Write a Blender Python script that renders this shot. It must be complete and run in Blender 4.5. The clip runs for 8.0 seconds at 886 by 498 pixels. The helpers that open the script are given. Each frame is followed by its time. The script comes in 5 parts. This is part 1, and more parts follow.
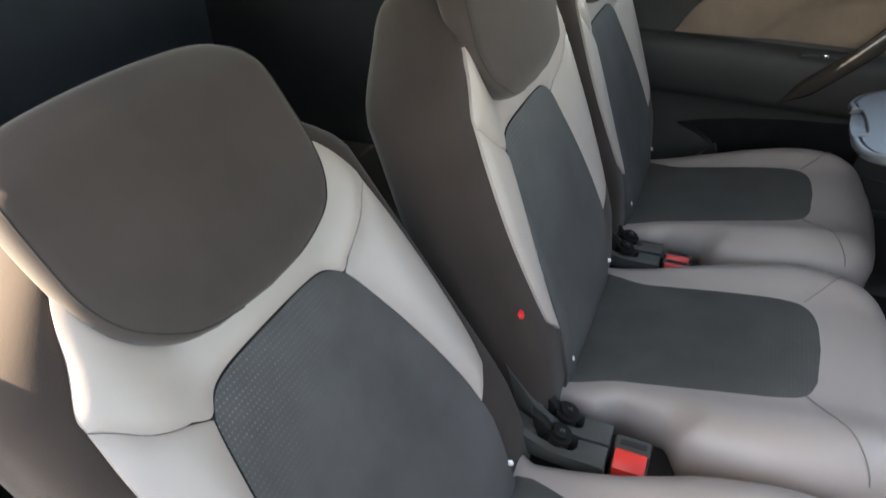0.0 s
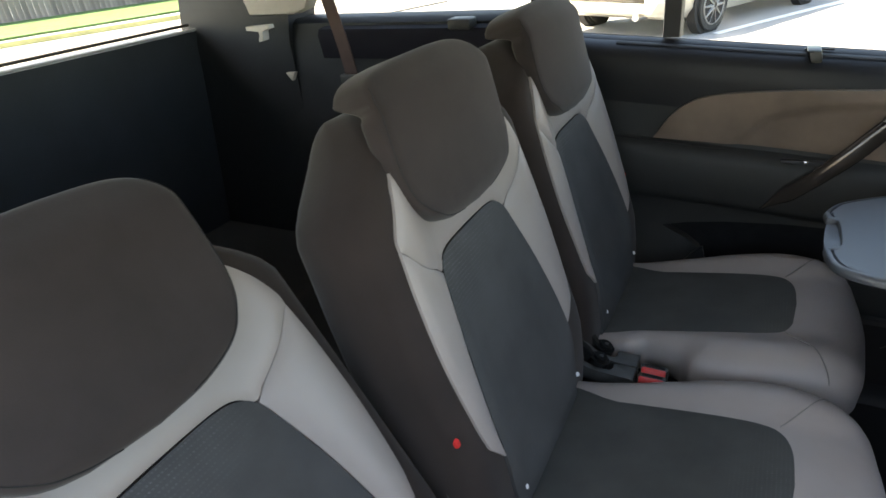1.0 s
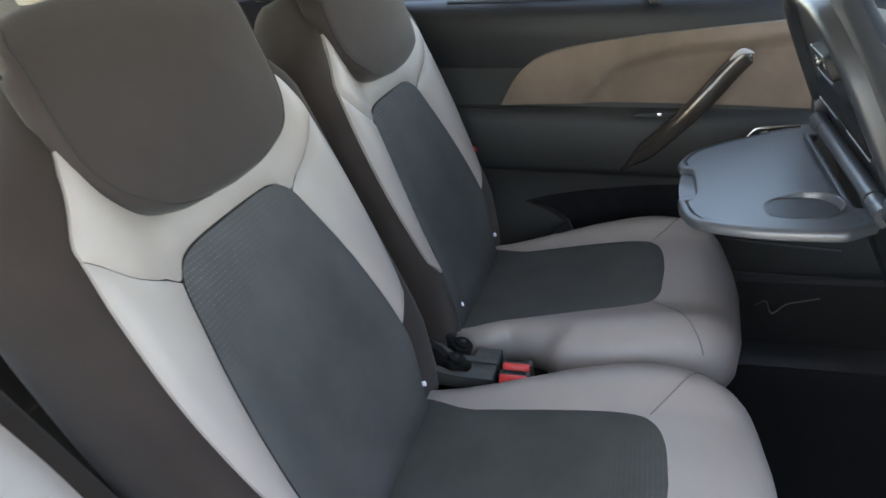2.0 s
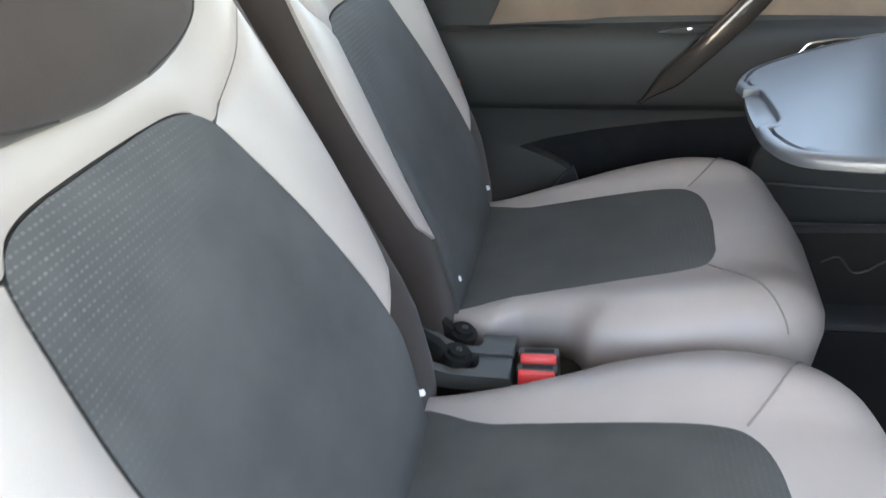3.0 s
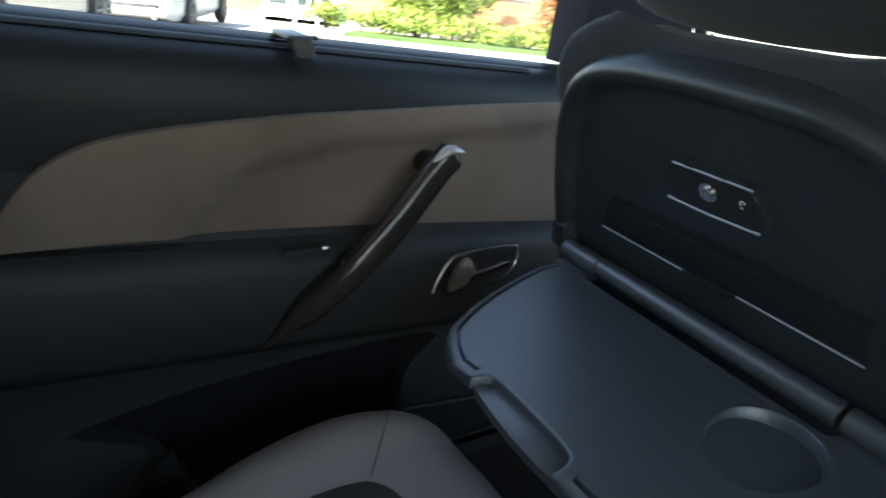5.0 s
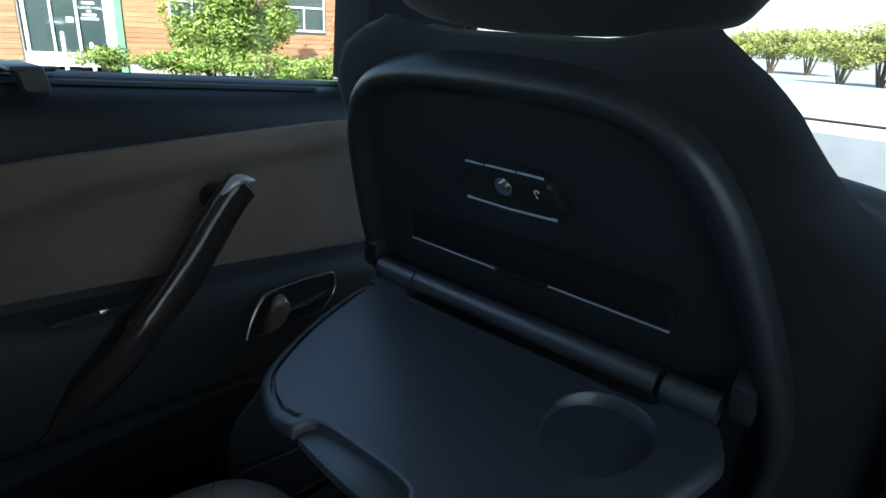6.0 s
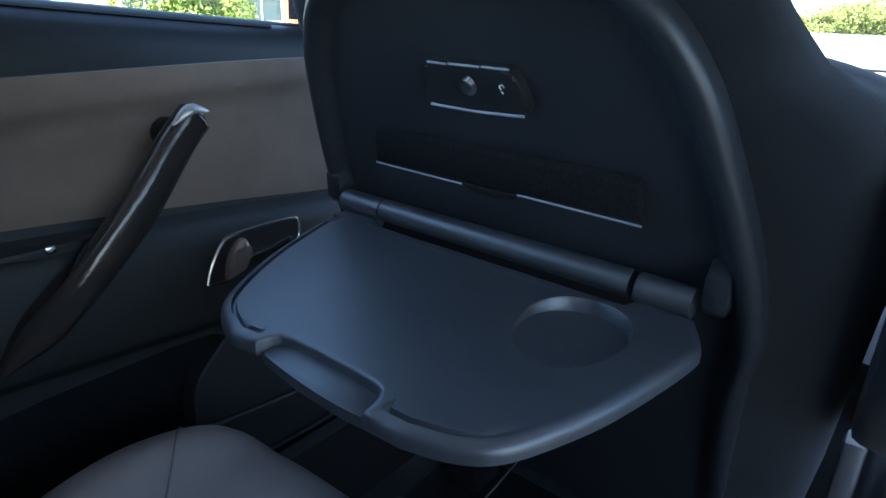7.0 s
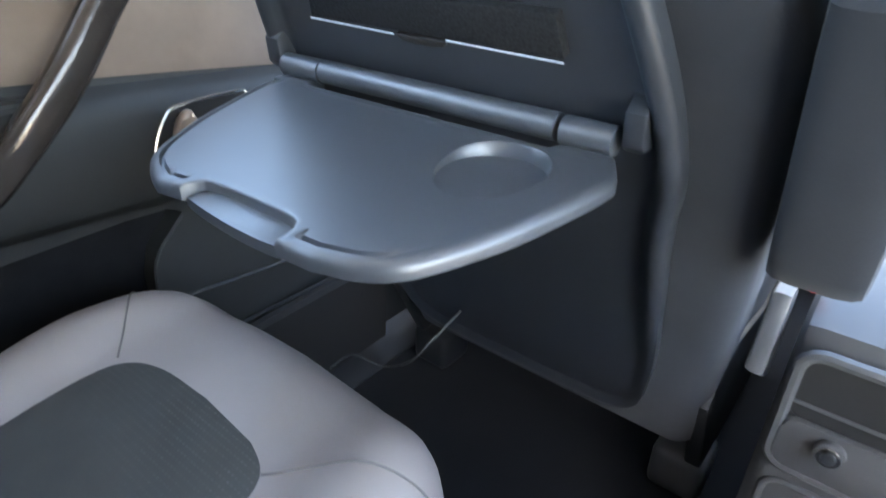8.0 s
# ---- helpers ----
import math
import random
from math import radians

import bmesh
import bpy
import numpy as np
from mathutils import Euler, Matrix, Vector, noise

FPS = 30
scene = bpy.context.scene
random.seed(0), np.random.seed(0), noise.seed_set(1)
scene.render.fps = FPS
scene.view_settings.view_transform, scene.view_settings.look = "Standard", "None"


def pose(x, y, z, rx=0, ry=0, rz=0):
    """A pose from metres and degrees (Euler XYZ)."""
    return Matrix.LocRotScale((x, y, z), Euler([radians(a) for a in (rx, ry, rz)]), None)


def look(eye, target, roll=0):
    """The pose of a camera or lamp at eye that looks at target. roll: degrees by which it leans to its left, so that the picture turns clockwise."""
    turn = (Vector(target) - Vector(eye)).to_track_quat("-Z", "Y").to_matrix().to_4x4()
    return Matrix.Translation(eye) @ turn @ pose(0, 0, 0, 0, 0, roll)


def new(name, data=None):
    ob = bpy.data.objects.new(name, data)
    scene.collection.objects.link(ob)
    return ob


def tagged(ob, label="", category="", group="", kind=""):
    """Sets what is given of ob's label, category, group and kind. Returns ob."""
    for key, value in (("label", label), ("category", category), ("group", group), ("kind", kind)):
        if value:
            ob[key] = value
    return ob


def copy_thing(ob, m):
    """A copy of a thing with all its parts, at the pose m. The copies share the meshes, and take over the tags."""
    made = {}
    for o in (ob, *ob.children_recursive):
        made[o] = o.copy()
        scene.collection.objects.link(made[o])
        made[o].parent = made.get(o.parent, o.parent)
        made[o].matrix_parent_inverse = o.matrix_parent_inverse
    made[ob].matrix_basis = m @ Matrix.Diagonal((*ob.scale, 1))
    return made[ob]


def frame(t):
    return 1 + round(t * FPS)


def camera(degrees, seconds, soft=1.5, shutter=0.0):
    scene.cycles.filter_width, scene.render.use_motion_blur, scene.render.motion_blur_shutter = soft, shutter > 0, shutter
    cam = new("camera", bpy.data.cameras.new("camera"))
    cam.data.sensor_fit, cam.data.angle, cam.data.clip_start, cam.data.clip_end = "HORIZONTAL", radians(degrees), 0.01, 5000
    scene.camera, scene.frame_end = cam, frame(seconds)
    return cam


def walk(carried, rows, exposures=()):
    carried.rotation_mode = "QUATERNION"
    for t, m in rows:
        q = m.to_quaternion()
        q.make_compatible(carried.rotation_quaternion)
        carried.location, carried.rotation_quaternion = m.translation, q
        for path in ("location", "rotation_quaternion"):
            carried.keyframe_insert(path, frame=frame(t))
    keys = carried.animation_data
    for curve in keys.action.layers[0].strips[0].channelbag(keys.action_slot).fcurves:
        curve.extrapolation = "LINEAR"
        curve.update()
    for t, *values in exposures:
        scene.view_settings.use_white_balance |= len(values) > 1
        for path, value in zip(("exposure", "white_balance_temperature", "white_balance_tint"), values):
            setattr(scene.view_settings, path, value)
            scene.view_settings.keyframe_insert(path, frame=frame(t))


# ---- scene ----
cam = camera(71.7, 8.0, soft=1.5, shutter=0.25)
PATH = [
    (0, (0.137, -0.796, 1.433), (-0.598, 0.654, 0.268), -4.4),
    (0.5, (0.160, -0.770, 1.460), (-0.672, 0.745, 0.453), -4.8),
    (1, (0.229, -0.707, 1.456), (-0.638, 0.837, 0.527), -5.3),
    (1.5, (0.289, -0.624, 1.418), (-0.530, 0.957, 0.506), -6.8),
    (1.7, (0.318, -0.574, 1.391), (-0.416, 1.044, 0.472), -7.6),
    (2.8, (0.211, -0.360, 1.217), (-0.311, 1.272, 0.187), -9.0),
    (3, (0.185, -0.314, 1.220), (-0.302, 1.307, 0.155), -8.6),
    (3.5, (0.140, -0.162, 1.261), (-0.260, 1.484, 0.197), -6.6),
    (4, (0.117, -0.031, 1.281), (-0.102, 1.667, 0.246), -3.2),
    (4.5, (0.096, 0.074, 1.288), (0.385, 1.818, 0.352), 1.3),
    (5, (0.100, 0.125, 1.246), (1.070, 1.672, 0.429), 6.1),
    (5.2, (0.118, 0.132, 1.229), (1.263, 1.582, 0.464), 6.3),
    (6.3, (0.142, 0.139, 1.226), (1.581, 1.347, 0.540), 2.5),
    (6.5, (0.137, 0.139, 1.206), (1.594, 1.324, 0.517), 2.5),
    (7, (0.140, 0.131, 1.161), (1.604, 1.290, 0.444), 2.1),
    (7.5, (0.144, 0.125, 1.145), (1.595, 1.255, 0.360), 1.9),
    (8, (0.154, 0.074, 1.118), (1.538, 1.141, 0.145), 1.4),
]

walk(cam, [(t, look(eye, target, roll)) for t, eye, target, roll in PATH], exposures=[
    (0, 3.45, 9000, 10), (0.5, 2.93, 8700, 10), (1.0, 2.87, 8400, 9), (1.5, 3.2, 8300, 9), (1.8, 3.45, 8300, 10), (2.8, 4.65, 8650, 10), (3.2, 4.55, 8650, 10), (3.5, 4.1, 8450, 10), (4.0, 3.32, 7750, 9),
    (4.5, 3.1, 7700, 8), (5.2, 2.35, 6850, 3), (6.3, 1.45, 5950, -1), (7.0, 2.6, 5700, 4), (7.6, 4.05, 6600, 2), (8, 4.75, 7300, 9),
])

# ---- light ----
SUN_FROM = Vector((-0.95, -0.45, 1.15)).normalized()
world = bpy.data.worlds.new("sky")
scene.world = world
world.use_nodes = True
wn = world.node_tree
sky = wn.nodes.new("ShaderNodeTexSky")
sky.sky_type, sky.sun_disc = "NISHITA", False
sky.sun_elevation = math.asin(SUN_FROM.z)
sky.sun_rotation = math.atan2(SUN_FROM.x, SUN_FROM.y)
wn.links.new(sky.outputs[0], wn.nodes["Background"].inputs[0])
wn.nodes["Background"].inputs[1].default_value = 0.14
sun = new("sun", bpy.data.lights.new("sun", "SUN"))
sun.data.energy, sun.data.angle, sun.data.color = 4.4, radians(0.53), (1.0, 0.95, 0.87)
sun.matrix_world = look(SUN_FROM * 20, (0, 0, 0))

# ---- materials ----


class Mat:
    """A node material built up from a Principled shader."""

    def __init__(self, name, color, rough=0.5, metal=0.0, spec=0.5):
        self.m = bpy.data.materials.new(name)
        self.m.use_nodes = True
        self.t = self.m.node_tree
        self.b = self.t.nodes["Principled BSDF"]
        self.b.inputs["Base Color"].default_value = (*color, 1)
        self.b.inputs["Roughness"].default_value = rough
        self.b.inputs["Metallic"].default_value = metal
        self.b.inputs["Specular IOR Level"].default_value = spec
        self.color, self.normal = color, None
        self.co = self.t.nodes.new("ShaderNodeTexCoord").outputs["Object"]

    def node(self, kind, **values):
        n = self.t.nodes.new(kind)
        for key, value in values.items():
            n.inputs[key.replace("_", " ")].default_value = value
        return n

    def link(self, a, b):
        self.t.links.new(a, b)
        return self

    def noise(self, scale, detail=4.0, rough=0.55, stretch=None):
        n = self.node("ShaderNodeTexNoise", Scale=scale, Detail=detail, Roughness=rough)
        co = self.co
        if stretch:
            mp = self.node("ShaderNodeMapping", Scale=stretch)
            self.link(co, mp.inputs[0])
            co = mp.outputs[0]
        self.link(co, n.inputs["Vector"])
        return n.outputs["Fac"]

    def vary(self, scale, dark, light, detail=5.0, stretch=None):
        """Colour between two multiples of the base colour, by noise."""
        ramp = self.t.nodes.new("ShaderNodeValToRGB")
        ramp.color_ramp.elements[0].position, ramp.color_ramp.elements[1].position = 0.3, 0.7
        for e, k in zip(ramp.color_ramp.elements, (dark, light)):
            e.color = (*[min(1, c * k) for c in self.color], 1)
        self.link(self.noise(scale, detail, stretch=stretch), ramp.inputs[0])
        self.link(ramp.outputs[0], self.b.inputs["Base Color"])
        self.tint = ramp.outputs[0]
        return self

    def rough(self, scale, low, high):
        mr = self.node("ShaderNodeMapRange", To_Min=low, To_Max=high)
        self.link(self.noise(scale), mr.inputs[0]).link(mr.outputs[0], self.b.inputs["Roughness"])
        return self

    def bump(self, height, strength=0.3, distance=0.001):
        n = self.node("ShaderNodeBump", Strength=strength, Distance=distance)
        self.link(height, n.inputs["Height"])
        if self.normal:
            self.link(self.normal, n.inputs["Normal"])
        self.normal = n.outputs[0]
        self.link(self.normal, self.b.inputs["Normal"])
        return self

    def cells(self, scale, feature="DISTANCE_TO_EDGE"):
        v = self.node("ShaderNodeTexVoronoi", Scale=scale)
        v.feature = feature
        self.link(self.co, v.inputs["Vector"])
        return v.outputs["Distance"]

    def math(self, op, a, b=None):
        n = self.t.nodes.new("ShaderNodeMath")
        n.operation = op
        for i, v in enumerate((a, b)):
            if v is None:
                continue
            if isinstance(v, (int, float)):
                n.inputs[i].default_value = v
            else:
                self.link(v, n.inputs[i])
        return n.outputs[0]

    def axes(self):
        s = self.t.nodes.new("ShaderNodeSeparateXYZ")
        self.link(self.co, s.inputs[0])
        return s.outputs

    def random(self, dark, light):
        """Each object a little lighter or darker than the next."""
        info = self.t.nodes.new("ShaderNodeObjectInfo")
        mr = self.node("ShaderNodeMapRange", To_Min=dark, To_Max=light)
        self.link(info.outputs["Random"], mr.inputs[0])
        mix = self.t.nodes.new("ShaderNodeMixRGB")
        mix.blend_type, mix.inputs[0].default_value = "MULTIPLY", 1.0
        self.link(self.tint, mix.inputs[1]).link(mr.outputs[0], mix.inputs[2])
        self.link(mix.outputs[0], self.b.inputs["Base Color"])
        return self


def woven(name, color, pitch, across, along, start, end, slant, strength, rough=0.85):
    """Seat cloth: a fine weave and rows of small raised dashes that fade out along the panel."""
    m = Mat(name, color, rough, spec=0.25).vary(9, 0.82, 1.2)
    ax = m.axes()
    row = m.math("MULTIPLY", ax[along], 1 / (pitch * 1.30))
    shift = m.math("MULTIPLY", m.math("FLOOR", row), 0.5)
    u = m.math("SUBTRACT", m.math("FRACT", m.math("ADD", m.math("MULTIPLY", ax[across], 1 / pitch), shift)), 0.5)
    v = m.math("SUBTRACT", m.math("FRACT", row), 0.5)
    far = m.math("ADD", m.math("POWER", m.math("MULTIPLY", u, 3.3), 2.0), m.math("POWER", m.math("MULTIPLY", v, 4.6), 2.0))
    grid = m.math("MAXIMUM", m.math("SUBTRACT", 1.0, far), 0.0)
    dash = m.math("MULTIPLY", m.math("MINIMUM", m.math("MULTIPLY", grid, 2.0), 1.0), m.math("MULTIPLY", m.math("POWER", m.noise(170, 1), 2.0), 4.2))
    fade = m.node("ShaderNodeMapRange", From_Min=start, From_Max=end)
    m.link(m.math("ADD", ax[along], m.math("MULTIPLY", ax[across], -slant)), fade.inputs[0])
    patch = m.math("MULTIPLY", fade.outputs[0], m.math("MULTIPLY", dash, m.noise(22)))
    mix = m.t.nodes.new("ShaderNodeMixRGB")
    mix.inputs[2].default_value = (*[c * 3.0 for c in color], 1)
    m.link(m.math("MULTIPLY", patch, strength), mix.inputs[0]).link(m.tint, mix.inputs[1]).link(mix.outputs[0], m.b.inputs["Base Color"])
    m.bump(m.math("MULTIPLY", grid, fade.outputs[0]), 0.12 * strength, 0.0008).bump(m.noise(900, 2), 0.3, 0.0005)
    return m.m


def plastic(name, color, rough=0.45, grain=700, spec=0.45):
    m = Mat(name, color, rough, spec=spec).vary(6, 0.85, 1.15)
    return m.rough(5, rough - 0.06, rough + 0.08).bump(m.cells(grain, "F1"), 0.14, 0.0004).m


def leather(name, color):
    m = Mat(name, color, 0.42, spec=0.45).vary(7, 0.93, 1.05)
    m.rough(11, 0.36, 0.5)
    return m.bump(m.cells(420), 0.18, 0.0006).bump(m.noise(28, 3), 0.12, 0.004).m


def cloth(name, color, rough=0.9, weave=520):
    m = Mat(name, color, rough, spec=0.2).vary(10, 0.85, 1.18)
    m.b.inputs["Sheen Weight"].default_value = 0.12
    return m.bump(m.noise(weave, 2), 0.25, 0.0006).bump(m.noise(40, 3), 0.10, 0.002).m


BACK_CLOTH = woven("back_cloth", (0.0555, 0.0555, 0.0560), 0.0043, 1, 2, 0.27, 0.42, 0.6, 0.50)
SEAT_CLOTH = woven("seat_cloth", (0.0525, 0.0535, 0.0505), 0.0043, 1, 0, 0.24, 0.40, 0.2, 0.40)
LEATHER = leather("grey_leather", (0.277, 0.240, 0.225))
SIDE_CLOTH = cloth("dark_side_cloth", (0.0240, 0.0172, 0.0153))
HEAD_CLOTH = cloth("headrest_cloth", (0.0305, 0.0240, 0.0230))
FRONT_CLOTH = cloth("front_seat_cloth", (0.025, 0.028, 0.034))
# near-black for seams, also painted shade in gaps and openings
SEAM_SHADE = Mat("seam_and_shade_dark", (0.014, 0.013, 0.013), 0.9).m
STITCH = Mat("stitched_seam", (0.16, 0.145, 0.14), 0.8).m
BLACK = plastic("black_plastic", (0.022, 0.023, 0.025), 0.5)
SHELL = plastic("seat_shell_plastic", (0.030, 0.034, 0.041), 0.38, spec=0.5)
TRAY = plastic("tray_plastic", (0.051, 0.057, 0.066), 0.41, 900, 1.3)
DOOR_DARK = plastic("door_trim_dark", (0.0270, 0.0272, 0.0268), 0.55, 500, 0.3)
DOOR_TOP = plastic("door_upper_trim", (0.010, 0.0105, 0.0125), 0.50, 500, 0.32)
PILLAR = plastic("dark_pillar_trim", (0.010, 0.010, 0.017), 0.75, 500, 0.15)
# load-space trim in two tones: window light and shade painted into the colour
LIT_LOAD_TRIM = plastic("lit_load_trim", (0.036, 0.045, 0.057), 0.5, 500)
SHADED_LOAD_TRIM = plastic("shaded_load_trim", (0.018, 0.021, 0.025), 0.55, 500, 0.3)
BEIGE = cloth("beige_door_insert", (0.175, 0.127, 0.098), 0.75)
CHROME = Mat("satin_chrome", (0.62, 0.60, 0.58), 0.22, 1.0).rough(30, 0.16, 0.3).m
SATIN = Mat("bright_satin_metal", (0.46, 0.43, 0.41), 0.38, 0.6).rough(30, 0.32, 0.45).m
GRIP = Mat("glossy_dark_grip", (0.064, 0.053, 0.047), 0.14, 0.55).rough(40, 0.09, 0.20)
GRIP = GRIP.bump(GRIP.noise(45, 3), 0.22, 0.003).m
LEVER = Mat("warm_satin_lever", (0.60, 0.50, 0.43), 0.30, 0.8).rough(30, 0.24, 0.36).m
GRIP_ROOT = plastic("dark_brown_mount", (0.035, 0.027, 0.022), 0.35)
RED = Mat("red_button", (0.72, 0.035, 0.03), 0.4).vary(20, 0.9, 1.1).m
RED_TAG = Mat("red_tab", (0.65, 0.02, 0.02), 0.6).m
WHITE_DOT = Mat("white_cap", (0.8, 0.8, 0.82), 0.35).m
WEBBING = Mat("belt_webbing", (0.055, 0.030, 0.027), 0.75).vary(30, 0.9, 1.1)
WEBBING = WEBBING.bump(WEBBING.noise(300, 2, stretch=(1, 1, 0.1)), 0.4, 0.0006).m
FELT = Mat("black_felt", (0.017, 0.018, 0.020), 0.95, spec=0.15).vary(420, 0.72, 1.32, 2.0)
FELT = FELT.bump(FELT.noise(380, 2), 0.5, 0.0008).m
# near-black, puts the pocket's shade into colour
POCKET_SHADE = Mat("pocket_shade", (0.011, 0.011, 0.012), 0.95, spec=0.1).vary(30, 0.8, 1.2).m
RUBBER_BLACK = Mat("black_rubber_fitting", (0.006, 0.006, 0.006), 0.7, spec=0.2).vary(20, 0.8, 1.2).m
CARPET = cloth("carpet", (0.0075, 0.0085, 0.0105), 0.95, 260)
HEADLINER = cloth("headliner_cloth", (0.50, 0.49, 0.47), 0.95)
TRIM_LIGHT = plastic("light_pillar_trim", (0.50, 0.47, 0.43), 0.6)
GREY_TRIM = plastic("grey_console_trim", (0.085, 0.084, 0.085), 0.42)
DASH_TOP = plastic("dashboard_skin", (0.30, 0.33, 0.38), 0.45)
BODY_PAINT = Mat("car_body_paint", (0.10, 0.11, 0.13), 0.25).vary(3, 0.97, 1.03).m
RUBBER = Mat("rubber", (0.02, 0.02, 0.02), 0.75).vary(15, 0.8, 1.3).m


def glass(name, tint=(1, 1, 1)):
    m = bpy.data.materials.new(name)
    m.use_nodes = True
    t = m.node_tree
    t.nodes.remove(t.nodes["Principled BSDF"])
    clear, gloss, mix = (t.nodes.new("ShaderNode" + k) for k in ("BsdfTransparent", "BsdfGlossy", "MixShader"))
    clear.inputs[0].default_value = (*tint, 1)
    gloss.inputs["Roughness"].default_value = 0.02
    mix.inputs[0].default_value = 0.05
    t.links.new(clear.outputs[0], mix.inputs[1])
    t.links.new(gloss.outputs[0], mix.inputs[2])
    t.links.new(mix.outputs[0], t.nodes["Material Output"].inputs[0])
    return m


GLASS = glass("window_glass", (0.93, 0.96, 0.95))

# ---- building blocks ----
from mathutils.geometry import delaunay_2d_cdt


def steps(a, b, n):
    return [a + (b - a) * i / n for i in range(n + 1)]


def part(name, bm, material, parent=None, label="", smooth=True):
    """One mesh object out of a bmesh."""
    bmesh.ops.recalc_face_normals(bm, faces=bm.faces)
    me = bpy.data.meshes.new(name)
    bm.to_mesh(me)
    bm.free()
    for p in me.polygons:
        p.use_smooth = smooth
    if smooth:
        me.set_sharp_from_angle(angle=radians(42))
    me.materials.append(material)
    ob = new(name, me)
    ob.parent = parent
    if label:
        tagged(ob, label)
    return ob


def thing(name, m, label, category, group="", kind=""):
    ob = new(name)
    ob.empty_display_size = 0.05
    ob.matrix_basis = m
    return tagged(ob, label, category, group, kind)


def curve_points(pts, per=6):
    """Points on a smooth open line through the given ones."""
    p = [np.array(q, float) for q in pts]
    p = [2 * p[0] - p[1], *p, 2 * p[-1] - p[-2]]
    out = []
    for a, b, c, d in zip(p, p[1:], p[2:], p[3:]):
        for i in range(per):
            t = i / per
            out.append(0.5 * (2 * b + (c - a) * t + (2 * a - 5 * b + 4 * c - d) * t * t + (3 * b - a - 3 * c + d) * t**3))
    out.append(p[-2])
    return out


def outline(*segments, per=6):
    """A closed outline of smooth lines that meet in corners."""
    out = []
    for s in segments:
        out += curve_points(s, per)[:-1] if len(s) > 2 else [np.array(s[0], float)]
    return np.array(out)


def mirror(pts):
    """A half outline, from its first point on the axis or off it, closed by its mirror image (first coordinate turned)."""
    return [*pts, *[(-u, v) for u, v in reversed(pts) if abs(u) > 1e-6]]


def resample(poly, step):
    out = []
    for a, b in zip(poly, np.roll(poly, -1, 0)):
        n = max(1, int(math.ceil(np.linalg.norm(b - a) / step)))
        out += [a + (b - a) * i / n for i in range(n)]
    return np.array(out)


def inside(poly, q):
    a, b = poly, np.roll(poly, -1, 0)
    x, y = q[:, 0:1], q[:, 1:2]
    with np.errstate(divide="ignore", invalid="ignore"):
        hit = ((a[:, 1] > y) != (b[:, 1] > y)) & (x < (b[:, 0] - a[:, 0]) * (y - a[:, 1]) / (b[:, 1] - a[:, 1] + 1e-15) + a[:, 0])
    return hit.sum(1) % 2 == 1


def edge_distance(poly, q):
    a, b = poly, np.roll(poly, -1, 0)
    ab, aq = (b - a)[None], q[:, None] - a[None]
    t = np.clip((aq * ab).sum(-1) / ((ab**2).sum(-1) + 1e-15), 0, 1)
    return np.sqrt((((aq - t[..., None] * ab) ** 2).sum(-1)).min(1))


def triangles(poly, step, loops=()):
    """Points and triangles that fill an outline; loops: closed lines inside that stay edges."""
    pts, edges = [], []
    for ring in (poly, *loops):
        n0 = len(pts)
        pts += [tuple(p) for p in ring]
        edges += [(n0 + i, n0 + (i + 1) % len(ring)) for i in range(len(ring))]
    lo, hi = poly.min(0), poly.max(0)
    grid = np.array([(lo[0] + (i + 0.5 * (j % 2)) * step, lo[1] + j * step * 0.87) for j in range(int((hi[1] - lo[1]) / step / 0.87) + 2)
                     for i in range(int((hi[0] - lo[0]) / step) + 2)])
    grid = grid[inside(poly, grid)]
    if len(grid):
        grid = grid[edge_distance(poly, grid) > step * 0.45]
    for ring in loops:
        if len(grid):
            grid = grid[edge_distance(np.array(ring), grid) > step * 0.3]
    pts += [tuple(p) for p in grid]
    vs, _, faces, *_ = delaunay_2d_cdt([Vector(p) for p in pts], edges, [], 1, 1e-6)
    q = np.array([tuple(v) for v in vs])
    mid = np.array([q[list(f)].mean(0) for f in faces])
    keep = inside(poly, mid)
    return q, [f for f, k in zip(faces, keep) if k]


def sheet(poly, surface, step=0.014, puff=0.004, soft=0.010, lift=0.0, depth=0.012, loops=()):
    """A padded panel on a surface: surface(u, v, off) gives the place. Its edge sinks, its skirt goes depth under the surface."""
    poly = resample(np.array(poly, float), step)
    q, faces = triangles(poly, step, loops)
    d = edge_distance(poly, q)
    bm = bmesh.new()
    top = [bm.verts.new(surface(u, v, lift + puff * (1 - math.exp(-e / soft)))) for (u, v), e in zip(q, d)]
    count = {}
    for f in faces:
        bm.faces.new([top[i] for i in f])
        for a, b in zip(f, (*f[1:], f[0])):
            count[(min(a, b), max(a, b))] = count.get((min(a, b), max(a, b)), 0) + 1
    low = {}
    for (a, b), n in count.items():
        if n == 1:
            for i in (a, b):
                if i not in low:
                    low[i] = bm.verts.new(surface(*q[i], lift - depth))
            bm.faces.new((top[a], top[b], low[b], low[a]))
    return bm


def loft(rings, closed=True, caps=True):
    """A skin over rings of equally many points."""
    bm = bmesh.new()
    vs = [[bm.verts.new(p) for p in ring] for ring in rings]
    for r, s in zip(vs, vs[1:]):
        n = len(r)
        for i in range(n if closed else n - 1):
            j = (i + 1) % n
            bm.faces.new((r[i], r[j], s[j], s[i]))
    if caps and closed:
        bm.faces.new(vs[0])
        bm.faces.new(list(reversed(vs[-1])))
    return bm


